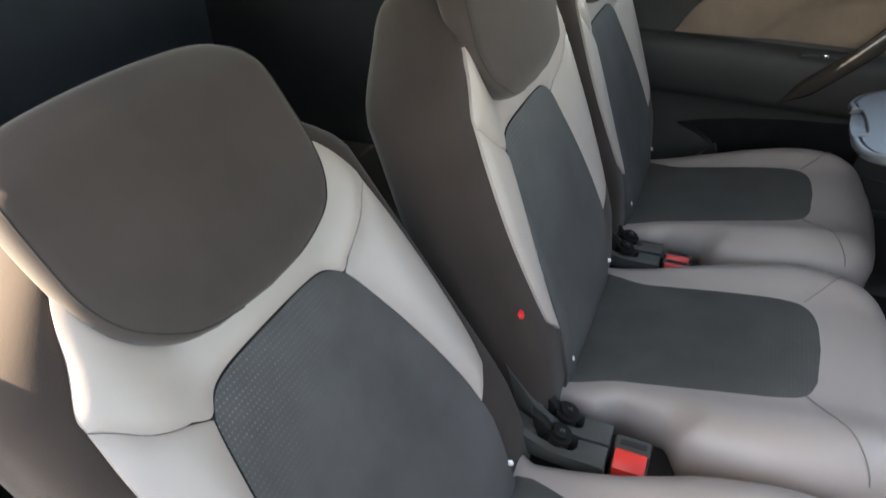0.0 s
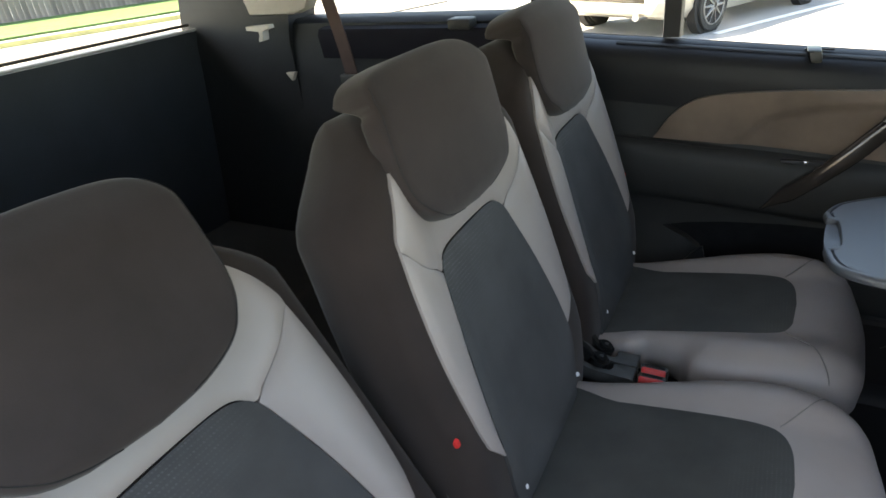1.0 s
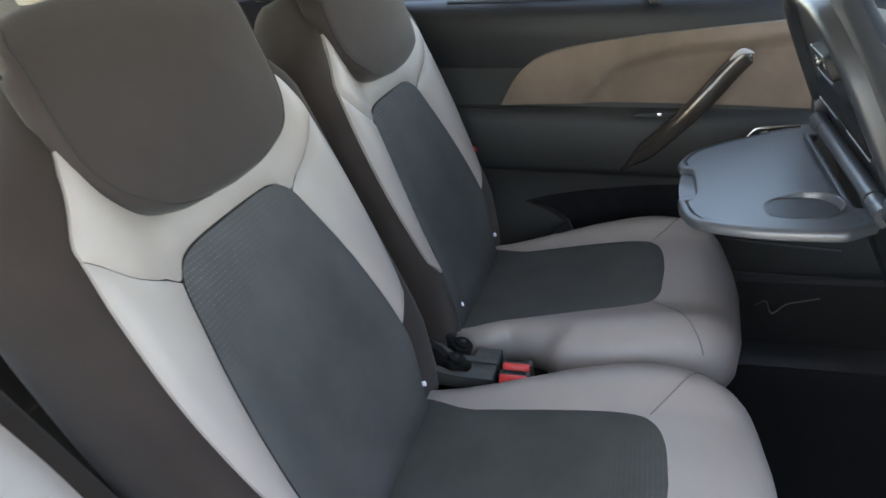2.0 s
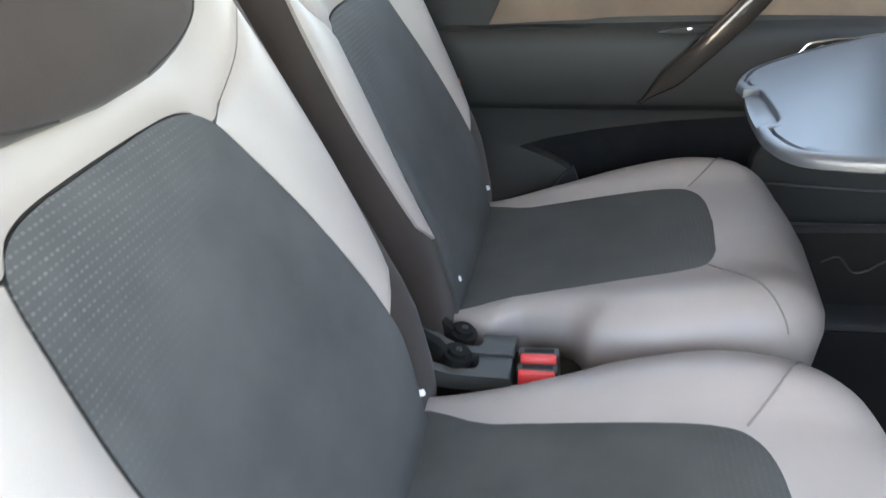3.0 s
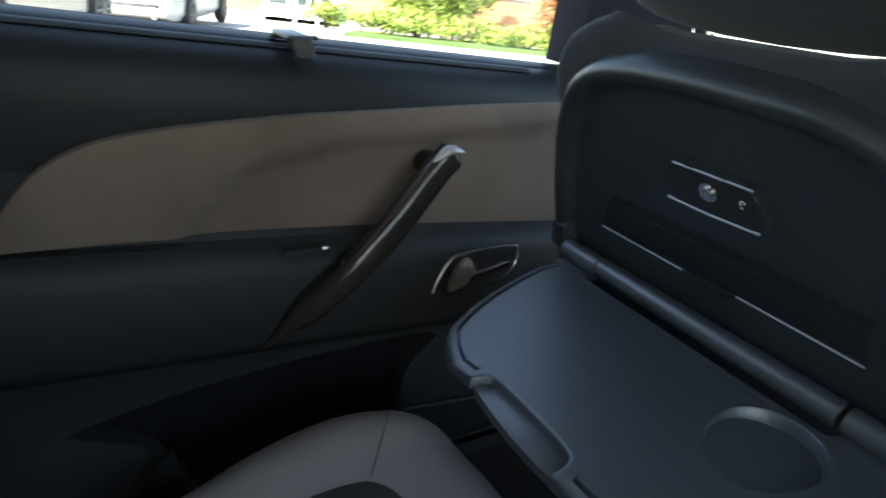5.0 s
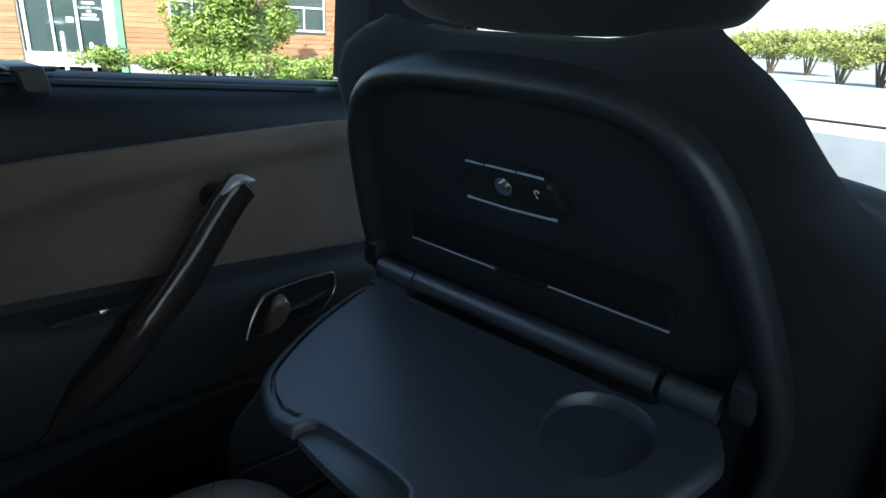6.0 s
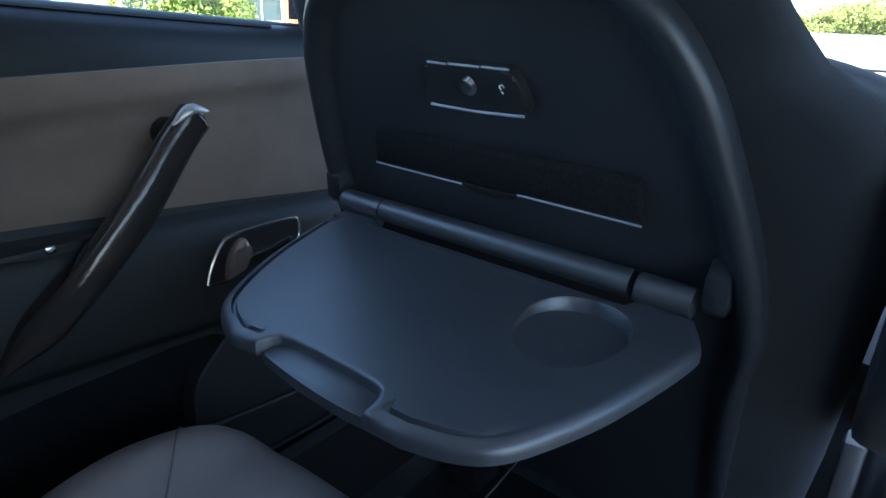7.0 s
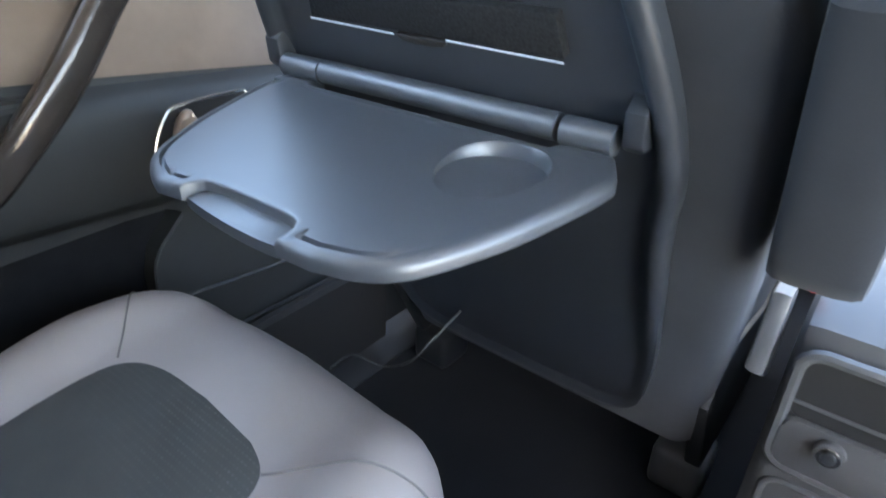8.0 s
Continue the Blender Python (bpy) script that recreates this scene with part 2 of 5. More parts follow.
def tube(points, radius, sides=8, flat=1.0, bm=None):
    """A round bar along points; radius: one, or one for each point; flat: how much thinner it is upright to its first side."""
    p = [Vector(q) for q in points]
    radii = radius if isinstance(radius, (list, tuple)) else [radius] * len(p)
    rings, side = [], None
    for i, (c, r) in enumerate(zip(p, radii)):
        way = (p[min(i + 1, len(p) - 1)] - p[max(i - 1, 0)]).normalized()
        if side is None:
            side = way.orthogonal().normalized()
        side = (side - way * side.dot(way)).normalized()
        up = way.cross(side)
        rings.append([c + r * (math.cos(a) * side + flat * math.sin(a) * up) for a in (2 * math.pi * k / sides for k in range(sides))])
    made = loft(rings)
    if bm is None:
        return made
    return join(bm, made)


def join(bm, other):
    me = bpy.data.meshes.new("tmp")
    other.to_mesh(me)
    other.free()
    bm.from_mesh(me)
    bpy.data.meshes.remove(me)
    return bm


def box(lo, hi, bevel=0.003, segments=2):
    bm = bmesh.new()
    bmesh.ops.create_cube(bm, size=1)
    for v in bm.verts:
        v.co = Vector([l + (h - l) * (c + 0.5) for l, h, c in zip(lo, hi, v.co)])
    if bevel:
        bmesh.ops.bevel(bm, geom=bm.edges[:], offset=min(bevel, 0.45 * min(h - l for l, h in zip(lo, hi))), segments=segments, profile=0.5, affect="EDGES")
    return bm


def disc(centre, axis, radius, depth, sides=20, bevel=0.001):
    bm = bmesh.new()
    bmesh.ops.create_cone(bm, cap_ends=True, segments=sides, radius1=radius, radius2=radius, depth=depth)
    if bevel:
        bmesh.ops.bevel(bm, geom=[e for e in bm.edges if len(e.link_faces) == 2 and any(len(f.verts) > 4 for f in e.link_faces)], offset=bevel, segments=2, affect="EDGES")
    bm.transform(Matrix.Translation(centre) @ Vector((0, 0, 1)).rotation_difference(Vector(axis)).to_matrix().to_4x4())
    return bm


def prism(poly, lo, hi, axis="y", bevel=0.002):
    """A flat outline given depth. axis y: outline in x, z; z: outline in x, y; x: outline in y, z."""
    put = {"x": lambda u, v, w: (w, u, v), "y": lambda u, v, w: (u, w, v), "z": lambda u, v, w: (u, v, w)}[axis]
    bm = loft([[put(u, v, w) for u, v in poly] for w in (lo, hi)])
    if bevel:
        caps = [f for f in bm.faces if len(f.verts) == len(poly)]
        bmesh.ops.bevel(bm, geom=list({e for f in caps for e in f.edges}), offset=bevel, segments=2, profile=0.5, affect="EDGES")
    return bm


def ramp(a, b, x):
    t = min(1, max(0, (x - a) / (b - a)))
    return t * t * (3 - 2 * t)


def rounding(d, r):
    """How far a surface has sunk at the distance d from its edge, for an edge of radius r."""
    return 0.0 if d >= r else r - math.sqrt(max(0.0, r * r - (r - max(d, 0)) ** 2))


FLOOR, PITCH = 0.38, 0.46



def rings_in(poly, distances):
    """Lines inside an outline, at these distances from it."""
    out = []
    for e in distances:
        p = inset(poly, e)
        out.append(p[edge_distance(poly, p) > 0.8 * e])
    return out


def inset(p, d):
    t = np.roll(p, -1, 0) - np.roll(p, 1, 0)
    nrm = np.stack([-t[:, 1], t[:, 0]], 1) / (np.linalg.norm(t, axis=1, keepdims=True) + 1e-12)
    area = (p[:, 0] * np.roll(p[:, 1], -1) - np.roll(p[:, 0], -1) * p[:, 1]).sum()
    return p + nrm * d * (1 if area > 0 else -1)


# ---- rear seats ----
TOP = 0.565


def half_width(h):
    return 0.228 - 0.104 * ramp(0.44, 0.572, h) - rounding(TOP - h, 0.03) * 0.9


def front_face(a, h):
    """How far the padded front of the backrest stands out at a to the side and h up."""
    return 0.019 * ramp(0.088, 0.165, abs(a)) * ramp(-0.03, 0.09, h) - rounding(half_width(h) - abs(a), 0.038) - rounding(TOP - h, 0.05) - 0.02 * ramp(0.0, -0.08, h)


def skew(points):
    """The centre panel sits a little nearer to one side of the backrest."""
    out = []
    for a, h in points:
        k = ramp(0.12, 0.19, abs(a))
        low = -0.014 * ramp(0.20, 0.10, h) * ramp(0.0, -0.01, a) * ramp(0.06, 0.09, h)
        out.append((a * (1.02 - 0.02 * k if a > 0 else (1.165 - 0.145 * k) * (1 - 0.06 * ramp(0.41, 0.46, h))), h + low))
    return np.array(out)


def back_surface(a, h, off):
    return (front_face(a, h) + off, a, h)


def top_height(x, a):
    """The padded top of the seat cushion."""
    return 0.700 + 0.062 * ramp(-0.06, 0.40, x) + 0.014 * ramp(0.10, 0.17, abs(a)) * (0.3 + 0.7 * ramp(-0.01, 0.14, x))


CUSHION = outline(mirror([(0.0, 0.462), (0.09, 0.458), (0.160, 0.442), (0.205, 0.405), (0.224, 0.345), (0.227, 0.27), (0.217, 0.205), (0.199, 0.155), (0.183, 0.105), (0.175, 0.055), (0.172, 0.0), (0.170, -0.05)]), per=5)
CUSHION = np.array([(v, u + (0.024 * ramp(0.172, 0.160, v) * ramp(0.05, 0.095, v) if u < 0 else 0.0)) for u, v in CUSHION])  # cut back beside the buckles


def cushion_surface(x, a, off):
    d = edge_distance(CUSHION, np.array([(x, a)]))[0]
    return (x, a, top_height(x, a) - rounding(d, 0.024 + 0.036 * ramp(0.04, 0.26, x) + 0.014 * ramp(0.30, 0.40, x)) - FLOOR + off)


def on_line(points, surface, off=0.0015):
    return [surface(u, v, off) for u, v in curve_points(points, 6)]


def tube_part(parent, points):
    return part("seam", tube(points, 0.0009, 6), SEAM_SHADE, parent)


def rear_seat():
    root = thing("rear_seat", pose(0, 0, FLOOR), "individual rear seat with grey leather surround and dark woven centre", "car seat", "second-row seats")
    # cushion
    poly = resample(CUSHION, 0.011)
    q, faces = triangles(poly, 0.016, rings_in(poly, (0.003, 0.008, 0.016, 0.026, 0.038, 0.052, 0.066)))
    bm = bmesh.new()
    top = [bm.verts.new(cushion_surface(u, v, 0)) for u, v in q]
    for f in faces:
        bm.faces.new([top[i] for i in f])
    rim = [e for e in bm.edges if len(e.link_faces) == 1]
    low = bmesh.ops.extrude_edge_only(bm, edges=rim)["geom"]
    lowest = [v for v in low if isinstance(v, bmesh.types.BMVert)]
    for v in lowest:
        v.co = Vector((0.2 + (v.co.x - 0.2) * 0.99, v.co.y * 0.99, v.co.z - 0.045))
    low = bmesh.ops.extrude_edge_only(bm, edges=[e for e in low if isinstance(e, bmesh.types.BMEdge)])["geom"]
    for v in low:
        if isinstance(v, bmesh.types.BMVert):
            v.co = Vector((0.2 + (v.co.x - 0.2) * 0.95, v.co.y * 0.95, v.co.z - 0.03))
    cushion = part("cushion", bm, LEATHER, root, "light grey leather cushion edge with stitched seams")
    fabric = outline(mirror([(0.0, 0.338), (0.06, 0.335), (0.094, 0.32), (0.108, 0.29), (0.116, 0.2), (0.121, 0.08), (0.124, -0.03)]), per=5)
    part("fabric_panel", sheet([(v, u * 1.015 - 0.004) for u, v in fabric], cushion_surface, 0.013, 0.0045, 0.008, 0.0, 0.01), SEAT_CLOTH, cushion, "dark grey woven fabric centre")
    for s in (-1, 1):
        part("seam", tube(on_line([(0.318, 0.103 * s), (0.355, 0.15 * s), (0.383, 0.192 * s), (0.390, 0.205 * s)], cushion_surface), 0.0009, 6), STITCH, cushion)
    # foot of the seat
    bm = box((-0.02, -0.17, 0.0), (0.36, 0.17, 0.17), 0.02)
    part("seat_base", bm, BLACK, root, "black plastic seat base")
    # backrest
    rings = []
    for h in [-0.06, -0.02, 0.02, 0.06, 0.1, 0.16, 0.22, 0.28, 0.34, 0.39, 0.42, 0.445, 0.465, 0.485, 0.505, 0.52, 0.535, 0.545, 0.553, 0.559, 0.563]:
        w = half_width(h)
        deep = -0.135 + 0.035 * ramp(0.12, -0.06, h) + 0.022 * ramp(0.25, 0.54, h) + rounding(TOP - h, 0.045)
        ring = []
        for i in range(29):
            a = -w + 2 * w * (0.5 - 0.5 * math.cos(math.pi * i / 28))
            ring.append((front_face(a, h) - 0.004, a, h))
        side = front_face(w, h) - 0.004
        r = min(0.045, 0.45 * abs(deep - side))
        for s in (1, -1):
            arc = []
            for k, bulge in ((0.3, 0.004), (0.65, 0.005)):
                arc.append((side + (deep + r - side) * k, s * (w + bulge), h))
            for k in range(5):
                b = math.pi / 2 * k / 4
                arc.append((deep + r - r * math.sin(b), s * (w - r + r * math.cos(b)), h))
            ring += arc if s > 0 else reversed(arc)
        rings.append(ring)
    back = part("backrest", loft(rings), SIDE_CLOTH, root, "dark brown-black cloth backrest sides")
    back.matrix_basis = pose(0, 0, 0.745 - FLOOR, 0, -18.6, 0)
    middle = outline(mirror([(0.0000, 0.362), (0.0450, 0.362), (0.0765, 0.356), (0.0954, 0.34), (0.1053, 0.31), (0.1224, 0.235), (0.1365, 0.14), (0.1390, 0.06), (0.1260, -0.02), (0.1188, -0.055)]), per=5)
    part("fabric_panel", sheet(skew(middle * np.array((1.006, 1.004))), back_surface, 0.013, 0.005, 0.008, 0.0012, 0.01), BACK_CLOTH, back, "blue-grey woven fabric centre")
    for s in (-1, 1):
        bolster = outline(
            [(s * a, h) for a, h in ((0.1140, 0.3525), (0.150, 0.376), (0.188, 0.406))],
            [(s * a, h) for a, h in ((0.188, 0.406), (0.193, 0.35), (0.195, 0.26), (0.189, 0.17), (0.180, 0.128))],
            [(s * 0.180, 0.128), (s * 0.1400, 0.096)],
            [(s * a, h) for a, h in ((0.1400, 0.096), (0.1395, 0.14), (0.1252, 0.235), (0.1076, 0.311), (0.0990, 0.34))],
            [(s * 0.0990, 0.34), (s * 0.1140, 0.3525)],
        )
        part("leather_bolster", sheet(skew(bolster), back_surface, 0.0075, 0.005, 0.007, 0.0, 0.01), LEATHER, back, "grey leather side bolster")
    up = [(0.1136, 0.3533), (0.1496, 0.3768), (0.1876, 0.4068)]
    wing = [(0.1876, 0.4068), (0.186, 0.424), (0.171, 0.456), (0.140, 0.493), (0.12, 0.51)]
    flip = lambda pts: [(-a, h) for a, h in reversed(pts)]  # noqa: E731
    yoke = outline(up, wing, [(0.12, 0.51), (-0.12, 0.51)], flip(wing), flip(up), [(-0.1132, 0.3545), (-0.0975, 0.343), (-0.0785, 0.359), (-0.045, 0.365), (0.045, 0.365), (0.0785, 0.359), (0.0975, 0.343), (0.1132, 0.3545)])
    part("leather_yoke", sheet(skew(yoke), back_surface, 0.0075, 0.005, 0.007, 0.0, 0.01), LEATHER, back, "grey leather yoke below the headrest")
    # headrest, a pad that rolls over the top edge
    shape = outline(mirror([(0.0, 0.390), (0.06, 0.393), (0.105, 0.407), (0.137, 0.436), (0.15, 0.468), (0.152, 0.505), (0.151, 0.54), (0.146, 0.565), (0.131, 0.587), (0.10, 0.598), (0.05, 0.602), (0.0, 0.603)]), per=5)
    poly = resample(shape, 0.013)
    q, faces = triangles(poly, 0.013, rings_in(poly, (0.0015, 0.004, 0.008, 0.015, 0.026)))
    d = edge_distance(poly, q)
    bm = bmesh.new()
    fore, aft = [], []

    def pad(a, h, e):
        bow = 0.012 * (1 - (a / 0.15) ** 2)
        near = 0.030 - 0.012 * ramp(0.42, 0.39, h) + 0.008 * ramp(0.45, 0.6, h) - 0.028 * ramp(0.55, 0.61, h)
        return near + bow - rounding(e, 0.011) * 0.9

    for (a, h), e in zip(q, d):
        fore.append(bm.verts.new((pad(a, h, e), a, h)))
        far = -0.005 - 0.062 * ramp(0.553, 0.576, h)
        slim = 1 - 0.24 * ramp(0.545, 0.580, h)
        aft.append(bm.verts.new((far + rounding(e, 0.02) * 0.8, a * slim, h)))
    count = {}
    for f in faces:
        bm.faces.new([fore[i] for i in f])
        bm.faces.new([aft[i] for i in reversed(f)])
        for i, j in zip(f, (*f[1:], f[0])):
            count[(min(i, j), max(i, j))] = count.get((min(i, j), max(i, j)), 0) + 1
    for (i, j), n in count.items():
        if n == 1:
            bm.faces.new((fore[i], fore[j], aft[j], aft[i]))
    head = part("headrest", bm, HEAD_CLOTH, back, "dark cloth headrest rolled over the backrest")
    for s in (-1, 1):
        seam = [(s * a, h) for a, h in curve_points([(0.131, 0.5835), (0.1445, 0.560), (0.1475, 0.505), (0.1455, 0.469), (0.133, 0.4385), (0.104, 0.4125), (0.074, 0.4005), (0.040, 0.3940)], 5)]
        deep = edge_distance(poly, np.array(seam))
        tagged(tube_part(head, [(pad(a, h, e) + 0.0003, a, h) for (a, h), e in zip(seam, deep)]), "stitched seam of the headrest")
    for s in (-1, 1):
        part("anchor_cap", prism([(s * 0.130 + 0.0032 * math.cos(b), 0.0042 * math.sin(b)) for b in steps(0, 2 * math.pi * 9 / 10, 9)], 0.0, 0.0092, "x", 0.0008), WHITE_DOT, back, "small white child-seat anchor label")
    return root


middle_seat = rear_seat()
far_seat = copy_thing(middle_seat, pose(0, PITCH + 0.004, FLOOR))
near_seat = copy_thing(middle_seat, pose(0, -PITCH - 0.006, FLOOR))
for child in near_seat.children:
    if child.name.startswith("backrest"):
        child.matrix_basis = pose(-0.0275, 0, 0.735 - FLOOR, 0, -31.3, 0)
        for piece in child.children:
            if piece.name.startswith("headrest"):
                piece.matrix_basis = pose(0.004, 0, -0.018) @ Matrix.Diagonal((1, 0.968, 1.054, 1))

for child in middle_seat.children:
    if child.name.startswith("backrest"):
        child.matrix_basis = pose(0, -0.004, 0.745 - FLOOR, 0.3, -18.6, 0)

for seat, s in ((middle_seat, -1), (far_seat, 1)):
    back = [c for c in seat.children if c.name.startswith("backrest")][0]
    part("tab", prism([(0.004, 0.157), (0.009, 0.157), (0.010, 0.165), (0.006, 0.168), (0.003, 0.163)], s * 0.225 - 0.004, s * 0.225 + 0.004, "y", 0.0015), RED_TAG, back, "small red release tab")
tagged(near_seat, "individual rear seat reclined further back beside the open doorway")
tagged(far_seat, "individual rear seat upright beside the closed rear door")


def buckle(y, brackets, buckles):
    """The fittings in the gap between two seats: hinge covers with their bolts, and the belt buckles."""
    root = thing("seat_belt_buckle", pose(0.0, y, 0.62), "black seat-belt buckle with red release button between the seats", "buckle", "seat-belt buckles")
    # solid near-black block stands in for the shade between the cushions
    part("recess", box((-0.02, -0.060, -0.06), (0.178, 0.072, 0.030), 0.008), SEAM_SHADE, root, "dark block painted as the shade between the cushions")
    for dy in brackets:
        # a swept arm beside the backrest that flattens into a plate with a round notch
        rise = 1.0 if dy > 0 else 0.45
        sweep = [(x, 0.083 + (z - 0.083) * rise) for x, z in ((-0.072, 0.203), (-0.056, 0.176), (-0.034, 0.140), (-0.013, 0.110), (0.010, 0.091), (0.036, 0.084), (0.084, 0.083))]
        belly = [(x, 0.060 + (z - 0.060) * rise) for x, z in ((0.02, 0.060), (-0.022, 0.074), (-0.050, 0.108), (-0.072, 0.144), (-0.094, 0.185))]
        side = outline(sweep, [(0.084, 0.083), (0.088, 0.079), (0.088, 0.060)], [(0.088, 0.060), *belly], [belly[-1], sweep[0]], per=4)
        cover = part("hinge_cover", prism(side, dy - 0.0180, dy - 0.0060, "y", 0.0012), HINGE_GREY, root, "charcoal plastic hinge cover")
        arm = outline(sweep[:4], [sweep[3], (-0.006, 0.066)], [(-0.006, 0.066), *belly[1:]], [belly[-1], sweep[0]], per=4)
        part("cover_arm", prism(arm, dy - 0.0065, dy + 0.013, "y", 0.002), HINGE_GREY, cover, "swept arm of the hinge cover")
        notch = [(0.026 + 0.0225 * math.cos(b), dy + 0.007 + 0.0185 * math.sin(b)) for b in steps(math.radians(32), math.radians(-132), 14)]
        plate = [(0.087, dy - 0.0065), (0.087, dy + 0.0195), (0.045, dy + 0.0195), *notch, (0.004, dy - 0.0065)]
        part("cover_plate", prism(plate, 0.062, 0.0815, "z", 0.0015), HINGE_GREY, cover, "flat charcoal plate with a round notch")
        bolt = part("hinge_pivot", disc((0.016, dy + 0.009, 0.078), (0.35, 0.1, 1), 0.0185, 0.044, 20, 0.006), RUBBER_BLACK, cover, "black end of the backrest pivot")
        part("pivot_rib", box((0.020, dy + 0.0080, 0.094), (0.027, dy + 0.0130, 0.1015), 0.001), HINGE_GREY, bolt)
        part("pivot_tongue", prism([(-0.014, 0.074), (0.014, 0.074), (0.014, 0.092), (0.0, 0.112), (-0.020, 0.126)], dy + 0.003, dy + 0.017, "y", 0.003), RUBBER_BLACK, cover, "black link behind the pivot")
    broad = 1.0 if len(buckles) > 1 else 1.75
    for dy in buckles:
        body = part("buckle_body", join(box((0.093, dy - 0.0012 * broad, 0.0), (0.142, dy + 0.0145 * broad, 0.083), 0.003), box((0.093, dy - 0.0135 * broad, 0.0), (0.142, dy, 0.062), 0.003)), HINGE_GREY, root)
        button = prism([(dy - 0.0150 * broad, 0.058), (dy - 0.0006 * broad, 0.058), (dy - 0.0006 * broad, 0.0850), (dy - 0.0065 * broad, 0.0850), (dy - 0.0150 * broad, 0.0745)], 0.096, 0.139, "x", 0.002)
        part("release_button", button, RED, body, "red release button")
        # slot is not cut, a near-black bar gives its shade
        part("slot", box((0.100, dy + 0.0048 * broad, 0.0815), (0.136, dy + 0.0100 * broad, 0.0845), 0.0008), SEAM_SHADE, body, "dark bar painted as the shade in the belt slot")
    return root


HINGE_GREY = plastic("charcoal_fitting", (0.046, 0.046, 0.043), 0.40)
buckle(0.235, (0.022, -0.018), (0.006, -0.022))
buckle(-0.240, (0.022, -0.018), (0.004,))

# ---- the car's own shell ----
SLOPE = -0.062  # the waist of the car falls towards its nose


def wall(name, label, kind="structure", category=""):
    return thing(name, Matrix.Identity(4), label, category, "", kind)


def strip(name, profile, stations, material, parent, label="", shear=True):
    """A trim piece: a closed outline in y, z drawn along x."""
    rings = [[(x, y, z + (SLOPE * x if shear else 0)) for y, z in profile] for x in stations]
    return part(name, loft(rings), material, parent, label)


floor = part("floor", box((-0.25, -0.74, FLOOR - 0.06), (2.0, 0.74, FLOOR), 0.004), CARPET)
tagged(floor, "black carpeted floor of the passenger cabin", kind="structure")
boot_floor = part("floor_boot", box((-1.40, -0.70, 0.50), (-0.20, 0.70, 0.60), 0.006), CARPET)
tagged(boot_floor, "dark carpeted load floor behind the rear seats", kind="structure")

roof = []
for x in steps(-1.60, 0.68, 18):
    crown = 1.60 - 0.05 * ramp(0.2, 1.15, x) - 0.08 * ramp(-0.5, -1.42, x)
    inner = [(y, crown + 0.03 * (1 - (y / 0.70) ** 2) - 0.10 * ramp(0.55, 0.72, abs(y))) for y in steps(-0.70, 0.70, 20)]
    roof.append([(x, y, z) for y, z in inner] + [(x, y, z + 0.05) for y, z in reversed(inner)])
tagged(part("ceiling", loft(roof), HEADLINER), "pale grey cloth headlining of the car", kind="structure")

# left rear door
PROFILE = [(1.180, 0.806), (1.175, 0.786), (1.165, 0.770), (1.148, 0.760), (1.110, 0.758), (1.050, 0.764), (0.985, 0.766), (0.972, 0.764), (0.966, 0.750), (0.958, 0.738), (0.940, 0.733), (0.900, 0.731),
           (0.855, 0.735), (0.840, 0.742), (0.828, 0.752), (0.790, 0.756), (0.740, 0.755), (0.640, 0.750), (0.520, 0.742), (0.430, 0.735)]
RIDGE = [(0.15, 0.969), (0.178, 0.987), (0.239, 1.055), (0.322, 1.085), (0.45, 1.10), (0.639, 1.12), (0.95, 1.14)]


def door_depth(z0):
    zs, ys = [p[0] for p in reversed(PROFILE)], [p[1] for p in reversed(PROFILE)]
    return float(np.interp(z0, zs, ys))


def door_surface(x, z0, off):
    line = float(np.interp(x, [p[0] for p in RIDGE], [p[1] for p in RIDGE]))
    dip = 0.012 * ramp(line + 0.004, line - 0.014, z0) * ramp(0.13, 0.22, x) * ramp(0.95, 1.0, z0 + 0.035)
    return (x, door_depth(z0) - 0.012 + dip - off, z0 + SLOPE * x)


door = wall("door_1", "closed left rear car door with beige insert and dark trim")
stations = steps(-0.26, 0.98, 24)
upper = [(y, z) for z, y in PROFILE[:6]] + [(0.80, 1.05), (0.84, 1.10), (0.84, 1.179)]
strip("upper_trim", upper, stations, DOOR_TOP, door, "soft dark grey upper door trim")
middle_band = [(y, z) for z, y in PROFILE[5:15]] + [(0.80, 0.828), (0.80, 1.05)]
strip("armrest", middle_band, stations, DOOR_DARK, door, "black moulded armrest ledge")


def pocket_edges(x):
    """Top and bottom of the map pocket at x."""
    brow = float(np.interp(x, (0.044, 0.10, 0.18, 0.30, 0.43, 0.485, 0.498), (0.752, 0.766, 0.778, 0.789, 0.792, 0.789, 0.780)))
    foot = float(np.interp(x, (0.044, 0.10, 0.13, 0.16, 0.20, 0.442, 0.447, 0.458, 0.480, 0.498), (0.748, 0.722, 0.700, 0.640, 0.535, 0.535, 0.700, 0.738, 0.760, 0.776)))
    return brow, foot


def low_ring(x):
    """Lower door panel at x, with the map pocket let into it."""
    def face(z):
        return door_depth(z - SLOPE * x)
    brow, foot = pocket_edges(x)
    deep = 0.034 if 0.0435 < x < 0.4985 else 0.0
    ring = [(0.742, 0.840 + SLOPE * x), (0.752, 0.828 + SLOPE * x), (face(brow), brow), (face(brow) + deep, brow - 0.001), (face(foot) + deep, foot + 0.001), (face(foot), foot), (0.742, 0.500), (0.735, 0.43), (0.80, 0.43), (0.80, 0.828 + SLOPE * x)]
    return [(x, y, z) for y, z in ring]


